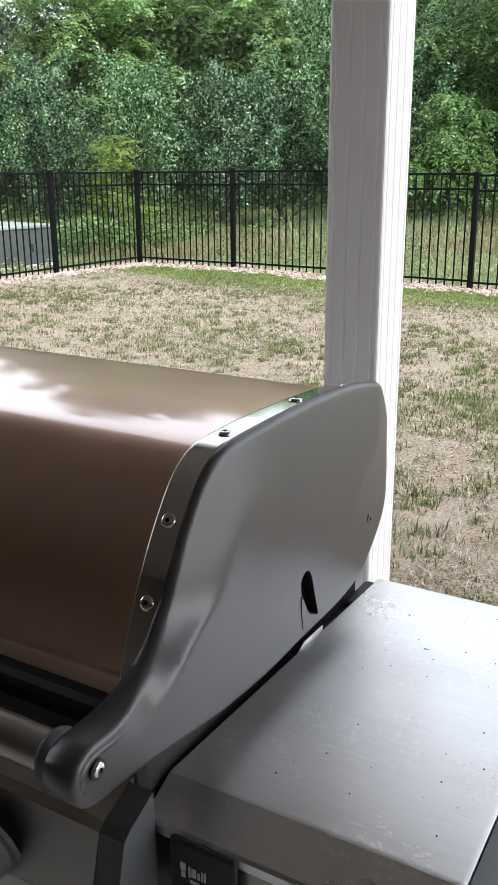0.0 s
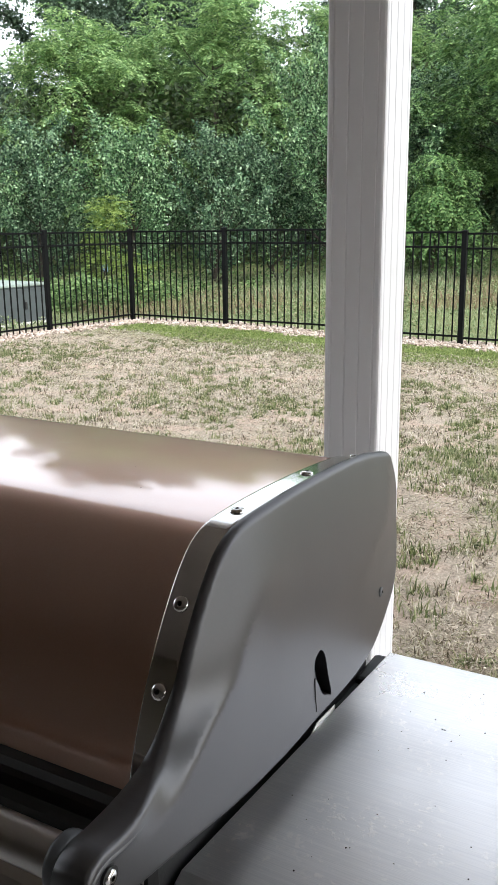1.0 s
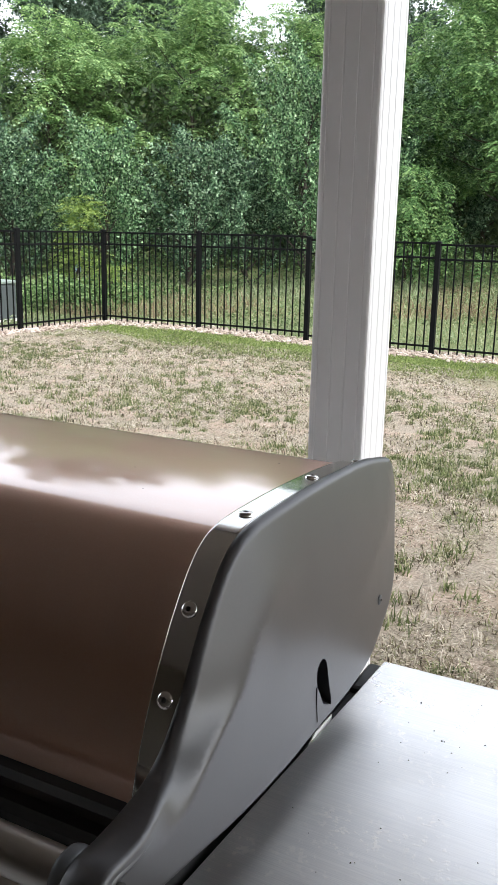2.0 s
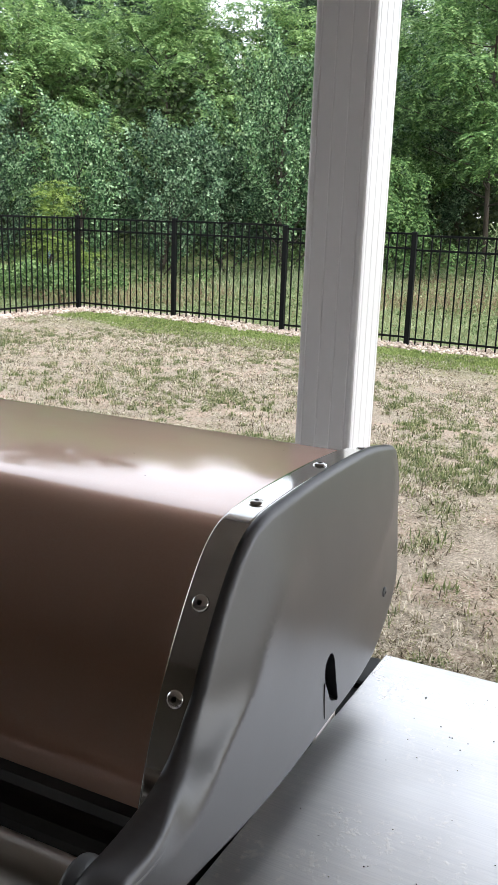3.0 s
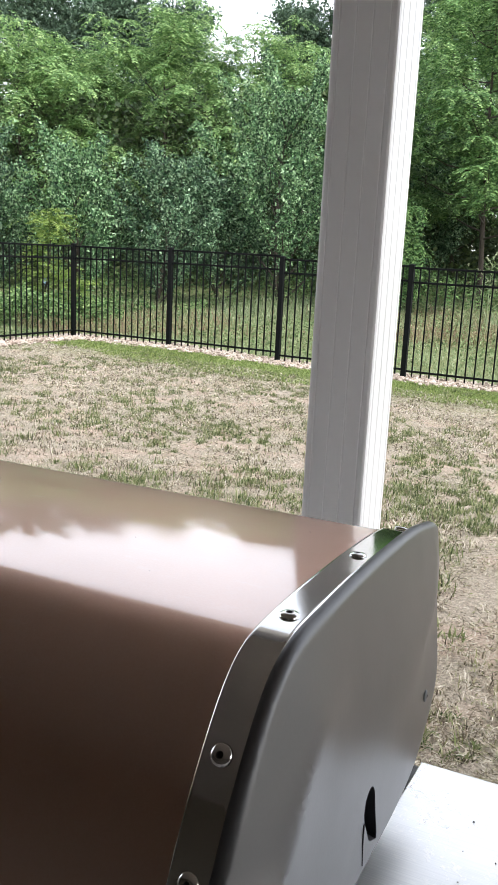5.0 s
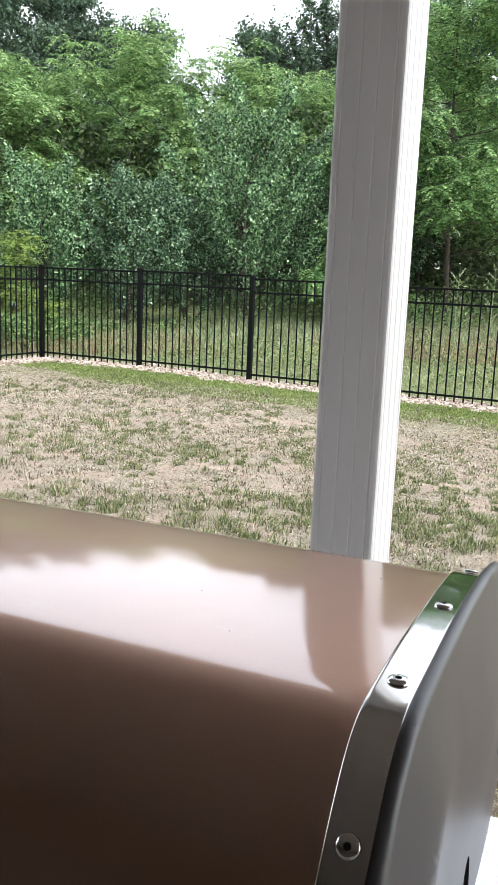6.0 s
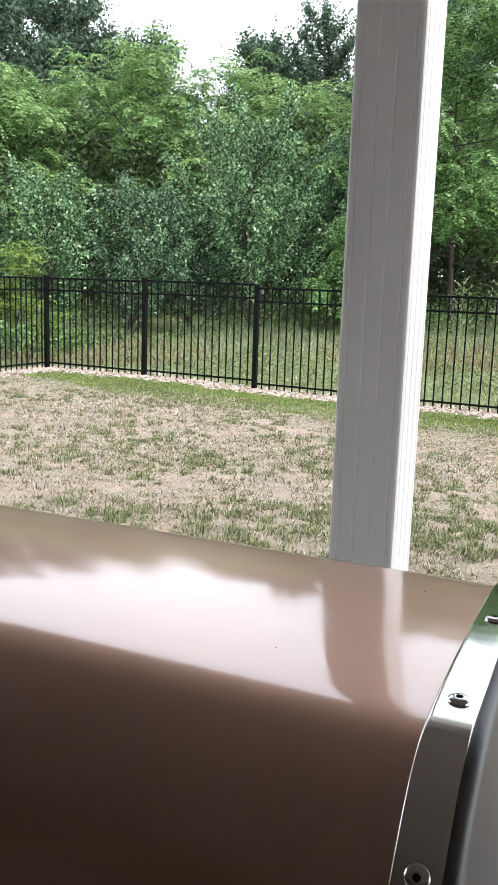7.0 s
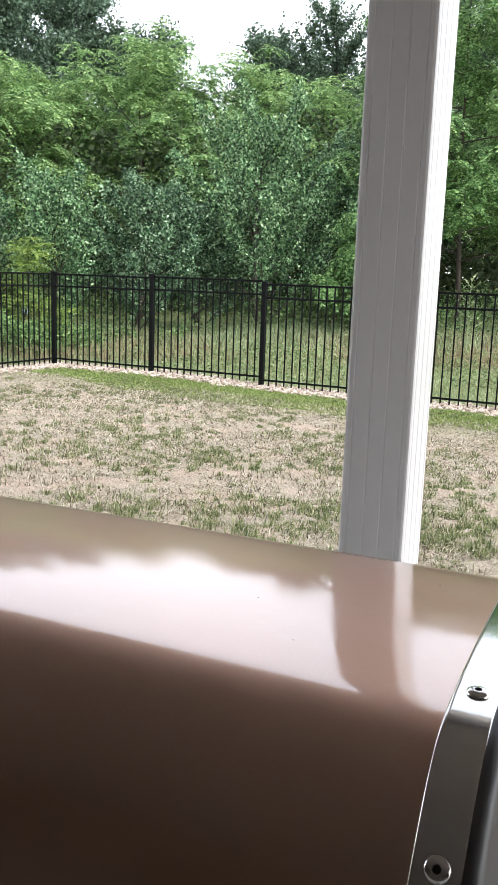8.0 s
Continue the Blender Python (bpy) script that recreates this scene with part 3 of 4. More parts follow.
def utility_cabinet():
    e = new("utility_cabinet")
    part("body", mesh_bm("body", box_bm(-1.25, 0, -1.5, 0, 0.10, 0.66, 0.012), M_BOX), e)
    part("lid", mesh_bm("lid", box_bm(-1.28, 0.03, -1.53, 0.03, 0.655, 0.705, 0.015), M_BOXTOP), e, "pale green lid, coloured lighter for the light on its top")
    part("pad", mesh_bm("pad", box_bm(-1.32, 0.07, -1.6, 0.08, -0.1, 0.10, 0.015), M_PATIO), e, "grey concrete pad")
    d = part("door", mesh_bm("door", box_bm(0.0, 0.012, -1.42, -0.08, 0.14, 0.62, 0.004), M_BOX), e)
    part("latch", mesh_bm("latch", box_bm(0.012, 0.03, -0.45, -0.41, 0.3, 0.42, 0.004), M_BLACK), d)
    part("hinge", mesh_bm("hinge", box_bm(0.012, 0.024, -1.40, -1.37, 0.5, 0.6, 0.003), M_PRINT), d)
    return tagged(e, "low grey-green metal utility cabinet on a concrete pad", "utility cabinet")


utility_cabinet().matrix_basis = pose(-10.25, 10.6, -0.07)

flag = new("marker_post")
part("stake", mesh_bm("stake", box_bm(-0.012, 0.012, -0.012, 0.012, -0.1, 0.62, 0.003), M_PRINT), flag)
part("tag", mesh_bm("tag", box_bm(-0.055, 0.055, -0.016, -0.012, 0.46, 0.62, 0.001), M_BLUE), flag, "pale blue plastic tag")
tagged(flag, "pale blue marker tag on a thin stake in the weeds", "marker post")
flag.matrix_basis = pose(-12.5, 14.5, float(ground_z(-12.5, 14.5)), 0, 0, 40)


# bright leafy weeds close behind the fence's corner
n = 17000
a = np.radians(54 - 22 * rng.uniform(0, 1, n) ** 1.25)
d = rng.uniform(15.2, 18.0, n)
px, py = 0.1 - np.sin(a) * d, 0.6 + np.cos(a) * d
lump = value_noise(px, py, 0.8, 61) * 0.65 + value_noise(px, py, 2.4, 62) * 0.35
lump = lump - 0.30 * np.clip((np.radians(43) - a) / np.radians(10), 0, 1)
k = outside(px, py) & (lump > 0.4)
px, py, lump = px[k], py[k], lump[k]
n = len(px)
pz = ground_z(px, py) + rng.uniform(0, 1, n) ** 0.8 * (0.14 + 1.35 * (lump - 0.38))
nrm = unit(np.array([0, 0, 0.9]) + rng.normal(0, 0.55, (n, 3)))
ls = rng.uniform(0.05, 0.095, n)
leafy = new("leafy_weeds", mesh_np("leafy_weeds", *leaf_quads(np.stack([px, py, pz], 1), np.cross(nrm, rng.normal(0, 1, (n, 3))), nrm, ls, ls * 0.6), M_WEEDLEAF))
tagged(leafy, "bright green leafy weeds crowding behind the fence corner", "weeds", kind="stuff")


# low broad-leaved weeds in clumps over the rise behind the fence
px, py = polar(52000, 2, 52, 12.6, 19.0, rng)
lump = value_noise(px, py, 0.9, 64) * 0.5 + value_noise(px, py, 3.2, 65) * 0.5
k = outside(px, py) & (lump > 0.46 + rng.uniform(-0.1, 0.1, len(px)))
px, py, lump = px[k], py[k], lump[k]
n = len(px)
pz = ground_z(px, py) + rng.uniform(0.01, 1, n) * (0.06 + 0.45 * np.clip(lump - 0.42, 0, 1))
nrm = unit(np.array([0, 0, 0.9]) + rng.normal(0, 0.55, (n, 3)))
ls = rng.uniform(0.03, 0.07, n)
herbs = new("meadow_herbs", mesh_np("meadow_herbs", *leaf_quads(np.stack([px, py, pz], 1), np.cross(nrm, rng.normal(0, 1, (n, 3))), nrm, ls, ls * 0.5), M_HERB))
tagged(herbs, "low broad-leaved weeds on the rise behind the fence", "weeds", kind="stuff")


def dry_weed(seed, h):
    """A pale upright weed with thin side twigs and small leaves."""
    r = np.random.default_rng(seed)
    e = new("dry_weed")
    q = np.linspace(0, 1, 7)
    stem = np.stack([0.06 * np.sin(q * 2.2), 0.03 * q, q * h], 1)
    part("stem", mesh_np("stem", *tube_np(stem, 0.012 * (1.05 - q), 5), M_WEED, True), e)
    tubes, lv = [], []
    for i in range(18):
        t = 0.25 + 0.72 * i / 18
        o = np.array([np.interp(t, q, stem[:, k]) for k in range(3)])
        b = i * 2.4
        out = np.array([np.cos(b), np.sin(b), 0.9]) * (0.42 - 0.3 * t) * r.uniform(0.7, 1.2)
        w = np.linspace(0, 1, 4)[:, None]
        tw = o + out * w
        tubes.append(tube_np(tw, 0.005 * (1.1 - w[:, 0]), 4))
        lv.append(o + out * r.uniform(0.3, 1.05, (9, 1)))
    part("twigs", mesh_np("twigs", *joined(tubes), M_WEED, True), e)
    c = np.concatenate(lv)
    nr = unit(np.array([0, 0, 0.8]) + r.normal(0, 0.5, c.shape))
    ln = r.uniform(0.05, 0.09, len(c))
    part("leaves", mesh_np("leaves", *leaf_quads(c, np.cross(nr, r.normal(0, 1, c.shape)), nr, ln, ln * 0.3), M_WEED), e)
    return tagged(e, "pale upright weed with thin twigs behind the fence", "weed", "tall single weeds")


for seed, bearing, dist, h in ((5, 14.0, 16.0, 1.45), (6, 12.0, 16.6, 1.5)):
    wx, wy = 0.1 - math.sin(radians(bearing)) * dist, 0.6 + math.cos(radians(bearing)) * dist
    dry_weed(seed, h).matrix_basis = pose(wx, wy, float(ground_z(wx, wy)) - 0.01, 0, 0, seed * 50)


# ---- trees ----
def branch_set(h, r0, n_limb, spread, rng, first=0.18, lift=0.55):
    """Trunk and limbs as tubes; returns the mesh data and the limbs' paths."""
    bend = rng.normal(0, 0.05 * h, (2, 2))
    ts = np.linspace(0, 1, 9)
    trunk = np.stack([bend[0, 0] * np.sin(ts * 2.4) + bend[1, 0] * ts ** 2, bend[0, 1] * np.sin(ts * 2.1) + bend[1, 1] * ts ** 2, ts * h * 0.93 - 0.1], 1)
    tubes = [tube_np(trunk, r0 * (1 - ts * 0.92), 7)]
    limbs = []
    for i in range(n_limb):
        s = first + (0.92 - first) * (i + rng.uniform(0.2, 0.8)) / n_limb
        o = np.array([np.interp(s, ts, trunk[:, k]) for k in range(3)])
        a = i * 2.4 + rng.uniform(-0.5, 0.5)
        ln = spread * (1.15 - 0.75 * s) * rng.uniform(0.75, 1.25)
        q = np.linspace(0, 1, 6)[:, None]
        d = np.array([[np.cos(a), np.sin(a), 0]])
        path = o + d * ln * q + np.array([[0, 0, 1.0]]) * ln * (lift * q + 0.25 * q ** 2) + rng.normal(0, 0.04 * ln, (6, 3)) * q
        tubes.append(tube_np(path, r0 * (0.42 - 0.25 * s) * (1 - q[:, 0] * 0.85), 5))
        limbs.append(path)
    limbs.append(trunk[4:])
    v, f = joined(tubes)
    return v, f, limbs


def along_limb(path, t):
    """The place and direction at share t of a limb's length."""
    u = min(max(t, 0.0), 1.0) * (len(path) - 1)
    i = min(int(u), len(path) - 2)
    d = path[i + 1] - path[i]
    return path[i] + d * (u - i), d / (np.linalg.norm(d) + 1e-9)


def twig_crown(limbs, twigs, per, reach, leaf, rng, upright=0.8, slim=0.6):
    """Leaves strung along short twigs that leave the limbs upwards and outwards."""
    share = np.array([len(p) ** 0.5 * np.linalg.norm(p[-1] - p[0]) for p in limbs])
    picks = rng.choice(len(limbs), twigs, p=share / share.sum())
    o, d = map(np.array, zip(*[along_limb(limbs[p], t) for p, t in zip(picks, rng.uniform(0.12, 1.0, twigs) ** 0.75)]))
    d = unit(d * 0.7 + np.array([0, 0, upright]) + rng.normal(0, 0.75, (twigs, 3)))
    ln = reach * rng.uniform(0.45, 1.3, twigs)
    q = (np.arange(per) + rng.uniform(0, 1, (twigs, per))) / per
    c = o[:, None] + d[:, None] * (ln[:, None] * q)[..., None] + rng.normal(0, 0.03 + 0.035 * reach, (twigs, per, 3))
    c[..., 2] -= 0.10 * ln[:, None] * q ** 2
    c = c.reshape(-1, 3)
    n = len(c)
    away = unit(np.repeat(d, per, 0) * 0.6 + rng.normal(0, 0.8, (n, 3)) + np.array([0, 0, -0.45]))
    nrm = unit(np.array([0, 0, 0.75]) + rng.normal(0, 0.65, (n, 3)))
    ls = leaf * rng.uniform(0.65, 1.35, n)
    return leaf_quads(c, away, nrm, ls, ls * slim * rng.uniform(0.75, 1.2, n))


def rosette_crown(limbs, shoots, fronds, length, leaflets, leaf, rng, droop=0.75, rise=0.45, scatter=0.3):
    """Shoot tips that each carry a ring of feathered leaves, arching out and down."""
    share = np.array([np.linalg.norm(p[-1] - p[0]) for p in limbs])
    picks = rng.choice(len(limbs), shoots, p=share / share.sum())
    o, d = map(np.array, zip(*[along_limb(limbs[p], t) for p, t in zip(picks, rng.uniform(0.25, 1.0, shoots) ** 0.6)]))
    o = o + rng.normal(0, scatter, (shoots, 3)) * np.array([1, 1, 0.55]) + d * scatter * 0.6
    ang = (np.arange(fronds) * 2 * np.pi / fronds) + rng.uniform(0, 6.28, (shoots, 1)) + rng.normal(0, 0.25, (shoots, fronds))
    flat = np.stack([np.cos(ang), np.sin(ang), np.zeros_like(ang)], -1) + (d * np.array([1, 1, 0]))[:, None] * 0.5
    flat = unit(flat).reshape(-1, 3)
    n = shoots * fronds
    root = np.repeat(o, fronds, 0) + rng.normal(0, 0.03, (n, 3))
    ln = length * rng.uniform(0.6, 1.25, n)
    up = rng.uniform(rise - 0.3, rise + 0.3, n)
    sag = droop * rng.uniform(0.7, 1.3, n)
    side = np.stack([-flat[:, 1], flat[:, 0], np.zeros(n)], 1)
    cs, als, nrs = [], [], []
    for q in np.linspace(0.18, 1.0, leaflets):
        mid = root + flat * (ln * q)[:, None]
        mid[:, 2] += ln * (up * q - sag * q * q)
        fall = up - 2 * sag * q
        for sgn in (-1, 1):
            al = unit(side * sgn + flat * 0.55 + np.stack([0 * ln, 0 * ln, fall * 0.4 - 0.25], 1) + rng.normal(0, 0.1, (n, 3)))
            cs.append(mid + al * leaf * 0.5)
            als.append(al)
            nrs.append(unit(np.array([0, 0, 1.0]) - flat * fall[:, None] * 0.7 + rng.normal(0, 0.25, (n, 3))))
    c, al, nr = np.concatenate(cs), np.concatenate(als), np.concatenate(nrs)
    ls = leaf * rng.uniform(0.8, 1.2, len(c))
    return leaf_quads(c, al, nr, ls, ls * 0.42)


def tree(name, label, x, y, h, spread, leaf_mat, seed, style):
    rng = np.random.default_rng(seed)
    e = new(name)
    if style == "pear":
        v, f, limbs = branch_set(h, 0.06, int(12 + 4 * h), spread, rng, 0.02, 0.95)
        crown = twig_crown(limbs, int(520 * h * (0.4 + 0.5 * spread)), 12, 0.34, 0.066, rng)
    elif style == "locust":
        v, f, limbs = branch_set(h * 0.9, 0.08, 20, spread, rng, 0.12, 0.55)
        crown = rosette_crown(limbs, int(48 * h), 8, 0.46, 7, 0.11, rng, 0.75, 0.5, 0.36)
    elif style == "bough":
        v, f, limbs = branch_set(h, 0.07, 26, spread, rng, 0.22, 0.12)
        crown = rosette_crown(limbs, int(46 * h), 8, 0.50, 9, 0.088, rng, 0.62, 0.25, 0.26)
    elif style == "weeping":
        v, f, limbs = branch_set(h, 0.05, 16, spread, rng, 0.2, 0.35)
        crown = rosette_crown(limbs, int(46 * h), 7, 0.36, 8, 0.088, rng, 1.05, 0.25, 0.22)
    elif style == "sapling":
        v, f, limbs = branch_set(h, 0.03, 14, spread, rng, 0.1, 0.6)
        crown = rosette_crown(limbs, int(30 * h), 7, 0.26, 6, 0.06, rng, 0.6, 0.6, 0.12)
    elif style == "airy":
        v, f, limbs = branch_set(h, 0.16, 26, spread, rng, 0.25, 0.9)
        crown = twig_crown(limbs, int(210 * h), 10, 0.75, 0.125, rng, 0.7, 0.65)
    else:
        v, f, limbs = branch_set(h, 0.22, 26, spread, rng, 0.12, 0.55)
        crown = twig_crown(limbs, int(400 * h), 13, 1.05, 0.135, rng, 0.4, 0.7)
    part("trunk", mesh_np("trunk", v, f, M_BARK, True), e)
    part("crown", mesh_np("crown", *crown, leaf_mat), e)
    tagged(e, label, "tree", "woodland trees")
    e.matrix_basis = pose(x, y, float(ground_z(x, y)) - 0.02)
    return e


def at_polar(a, d):
    return 0.1 - math.sin(radians(a)) * d, 0.6 + math.cos(radians(a)) * d


PEAR = "young tree with small glossy silver-green leaves behind the fence"
LOC = "feathery yellow-green tree rising behind the smaller trees"
FAR = "tall dark green tree at the back of the woods"
RICH = "broad rich green tree with layered feathery leaves"
LIME = "small lime-green tree with feathery leaves behind the fence"
WEEP = "small green tree with long drooping leaves behind the fence"
AIRY = "slender dark tree with an open crown against the sky"
# style: object name
KINDS = {"pear": "young_tree", "locust": "feathery_tree", "bough": "broad_tree", "weeping": "weeping_tree", "sapling": "sapling", "airy": "slender_tree", "far": "tall_tree"}
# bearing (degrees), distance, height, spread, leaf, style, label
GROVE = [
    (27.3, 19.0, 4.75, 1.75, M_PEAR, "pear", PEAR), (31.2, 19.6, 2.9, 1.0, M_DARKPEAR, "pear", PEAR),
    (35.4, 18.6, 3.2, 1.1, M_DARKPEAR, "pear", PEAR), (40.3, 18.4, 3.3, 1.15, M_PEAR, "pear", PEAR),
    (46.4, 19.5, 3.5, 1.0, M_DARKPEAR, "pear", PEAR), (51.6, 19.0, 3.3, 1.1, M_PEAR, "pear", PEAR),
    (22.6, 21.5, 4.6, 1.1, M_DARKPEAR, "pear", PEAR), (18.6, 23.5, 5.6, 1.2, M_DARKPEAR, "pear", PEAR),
    (42.8, 17.2, 2.1, 0.26, M_LIME, "sapling", LIME), (40.6, 16.7, 1.0, 0.3, M_LIME, "sapling", LIME),
    (21.2, 18.8, 2.7, 0.7, M_RICH, "weeping", WEEP),
    (34.4, 25.0, 7.9, 2.7, M_LOCUST, "locust", LOC), (39.2, 26.0, 7.0, 2.5, M_LOCUST, "locust", LOC),
    (29.8, 26.5, 7.8, 2.6, M_LOCUST, "locust", LOC), (24.4, 25.5, 6.9, 2.4, M_LOCUST, "locust", LOC),
    (43.4, 24.0, 7.2, 1.8, M_LOCUST, "locust", LOC), (53.0, 25.0, 4.4, 1.7, M_LOCUST, "locust", LOC),
    (19.8, 27.0, 7.4, 2.3, M_LOCUST, "locust", LOC),
    (14.6, 20.4, 7.6, 2.6, M_RICH, "bough", RICH), (9.5, 20.0, 8.4, 2.6, M_RICH, "bough", RICH),
    (16.5, 26.0, 9.2, 2.6, M_LOCUST, "locust", LOC),
    (42.4, 38.0, 13.8, 3.9, M_FARLEAF, "far", FAR), (38.6, 40.0, 13.6, 3.0, M_FARLEAF, "far", FAR),
    (50.5, 40.0, 5.6, 2.6, M_FARLEAF, "far", FAR), (35.1, 41.0, 11.6, 1.9, M_FARLEAF, "far", FAR),
    (31.2, 42.0, 11.9, 2.8, M_FARLEAF, "far", FAR), (28.4, 41.0, 11.8, 2.2, M_FARLEAF, "far", FAR),
    (25.6, 40.0, 11.2, 1.8, M_FARLEAF, "airy", AIRY), (22.4, 39.0, 12.7, 2.2, M_FARLEAF, "airy", AIRY),
    (23.6, 42.0, 11.0, 3.0, M_FARLEAF, "far", FAR), (17.6, 37.0, 14.5, 3.6, M_FARLEAF, "far", FAR),
    (10.5, 37.0, 14.0, 4.4, M_FARLEAF, "far", FAR),
]
for i, (a, d, h, sp, mat, style, label) in enumerate(GROVE):
    tx0, ty0 = at_polar(a, d)
    tree(KINDS[style], label, tx0, ty0, h, sp, mat, 100 + i, style)

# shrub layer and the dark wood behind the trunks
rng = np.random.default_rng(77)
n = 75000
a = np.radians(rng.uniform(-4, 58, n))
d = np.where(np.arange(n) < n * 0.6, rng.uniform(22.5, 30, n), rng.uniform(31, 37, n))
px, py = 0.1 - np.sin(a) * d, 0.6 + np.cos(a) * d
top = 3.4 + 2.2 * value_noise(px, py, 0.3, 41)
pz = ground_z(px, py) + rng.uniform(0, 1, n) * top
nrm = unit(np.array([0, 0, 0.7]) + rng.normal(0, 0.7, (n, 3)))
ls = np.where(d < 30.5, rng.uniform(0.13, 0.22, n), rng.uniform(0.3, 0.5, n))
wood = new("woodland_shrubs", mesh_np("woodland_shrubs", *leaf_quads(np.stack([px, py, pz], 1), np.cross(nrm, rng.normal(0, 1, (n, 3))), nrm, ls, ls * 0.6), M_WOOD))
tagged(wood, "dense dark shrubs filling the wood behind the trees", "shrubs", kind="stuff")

n = 26000
a = np.radians(rng.uniform(0, 56, n))
d = rng.uniform(18.3, 21.5, n)
px, py = 0.1 - np.sin(a) * d, 0.6 + np.cos(a) * d
lump = value_noise(px, py, 0.7, 43) * 0.7 + value_noise(px, py, 2.0, 44) * 0.3
k = lump > 0.42
px, py, lump = px[k], py[k], lump[k]
n = len(px)
pz = ground_z(px, py) + rng.uniform(0, 1, n) * (0.3 + 1.6 * (lump - 0.3))
nrm = unit(np.array([0, 0, 0.8]) + rng.normal(0, 0.6, (n, 3)))
ls = rng.uniform(0.045, 0.085, n)
under = new("undergrowth", mesh_np("undergrowth", *leaf_quads(np.stack([px, py, pz], 1), np.cross(nrm, rng.normal(0, 1, (n, 3))), nrm, ls, ls * 0.55), M_WEEDLEAF))
tagged(under, "leafy green undergrowth at the feet of the trees", "undergrowth", kind="stuff")

# ---- gas grill ----
# local axes: u along the lid's length, v towards the yard, z from the patio
grill = new("gas_grill")
tagged(grill, "gas grill with glossy copper-brown lid and steel side table", "grill")
grill.matrix_basis = pose(-0.021, 0.9035, PATIO, 0, 0, 3.9)
Z = PATIO
LID_L = 0.72                                    # lid length
lid_prof = smooth_line([(0.088, 1.085 - Z), (0.097, 1.115 - Z), (0.111, 1.150 - Z), (0.128, 1.183 - Z), (0.147, 1.213 - Z), (0.167, 1.238 - Z),
                        (0.186, 1.2520 - Z), (0.208, 1.2580 - Z), (0.235, 1.2597 - Z), (0.262, 1.2602 - Z), (0.29, 1.2601 - Z), (0.32, 1.2595 - Z),
                        (0.36, 1.2580 - Z), (0.40, 1.2557 - Z), (0.435, 1.2528 - Z), (0.465, 1.2485 - Z), (0.49, 1.239 - Z), (0.512, 1.215 - Z),
                        (0.526, 1.17 - Z), (0.53, 1.10 - Z)], 5)



def offset_open(pts, d):
    t = np.gradient(pts, axis=0)
    t /= np.linalg.norm(t, axis=1)[:, None]
    return pts + np.stack([-t[:, 1], t[:, 0]], 1) * d


def strip(pts, u0, u1, thick):
    """A bent sheet along u with thickness."""
    outer, inner = pts, offset_open(pts, -thick)
    bm = extrude_profile([tuple(p) for p in outer] + [tuple(p) for p in inner[::-1]], u0, u1)
    return bm


lid = part("lid", mesh_bm("lid", strip(lid_prof, -LID_L + 0.045, -0.047, 0.004), M_ENAMEL, True, 35), grill, "glossy copper-brown enamelled lid")
front_lip = [(0.090, 1.085 - Z), (0.080, 1.083 - Z), (0.080, 1.074 - Z), (0.100, 1.074 - Z)]
part("lid_lip", mesh_bm("lid_lip", extrude_profile(front_lip, -LID_L + 0.045, -0.047), M_BLACK), lid)

chip = bmesh.new()
bmesh.ops.create_icosphere(chip, subdivisions=1, radius=0.0008)
bmesh.ops.scale(chip, vec=(1, 0.7, 0.3), verts=chip.verts)
CHIP = mesh_bm("chip", chip, M_DIRT)
for u, v in ((-0.199, 0.307), (-0.152, 0.252), (-0.095, 0.408)):
    k = int(np.argmin(np.abs(lid_prof[:, 0] - v)))
    part("chip", CHIP, lid, at=pose(u, v, lid_prof[k][1], 0, 0, 40 * u))

# polished band over the lid's end, with its screws
band_prof = offset_open(lid_prof[:int(len(lid_prof) * 0.93)], 0.0032)


def band_bm(u0, u1):
    """The band with its long edges rolled down to the lid."""
    bm = bmesh.new()
    rows = [[bm.verts.new((u, v, z)) for v, z in offset_open(band_prof, d)] for u, d in
            ((u0, -0.0030), (u0, -0.0010), (u0 + 0.0005, -0.0003), (u0 + 0.0012, 0.0), (u0 + 0.0026, 0.0), (u1 - 0.0026, 0.0), (u1 - 0.0012, 0.0), (u1 - 0.0005, -0.0003), (u1, -0.0010), (u1, -0.0030))]
    for a, b in zip(rows, rows[1:] + rows[:1]):
        for k in range(len(a) - 1):
            bm.faces.new((a[k], a[k + 1], b[k + 1], b[k]))
    bm.faces.new([r[0] for r in rows])
    bm.faces.new([r[-1] for r in rows])
    return bm


for u0, u1 in ((-0.0505, -0.0262), (-LID_L + 0.0262, -LID_L + 0.0505)):
    part("trim_band", mesh_bm("trim_band", band_bm(u0, u1), M_BAND, True, 50), lid, "polished steel band")


def screw_mesh():
    """Domed screw head with a socket."""
    bm = bmesh.new()
    rings = [(0.0064, 0.0), (0.0064, 0.0006), (0.0058, 0.0015), (0.0043, 0.0022), (0.0027, 0.0025), (0.0021, 0.0025), (0.0018, 0.0010)]
    loops = []
    for r, z in rings:
        loops.append([bm.verts.new((r * math.cos(k * math.pi / 9), r * math.sin(k * math.pi / 9), z)) for k in range(18)])
    for a, b in zip(loops, loops[1:]):
        for k in range(18):
            j = (k + 1) % 18
            bm.faces.new((a[k], a[j], b[j], b[k]))
    bm.faces.new(loops[-1])
    me = mesh_bm("screw", bm, M_SCREW, True, 50)
    me.materials.append(M_BLACK)
    # socket faces coloured black for the shade inside the recess
    for p in me.polygons:
        if math.hypot(p.center.x, p.center.y) < 0.0020:
            p.material_index = 1
    return me


SCREW = screw_mesh()


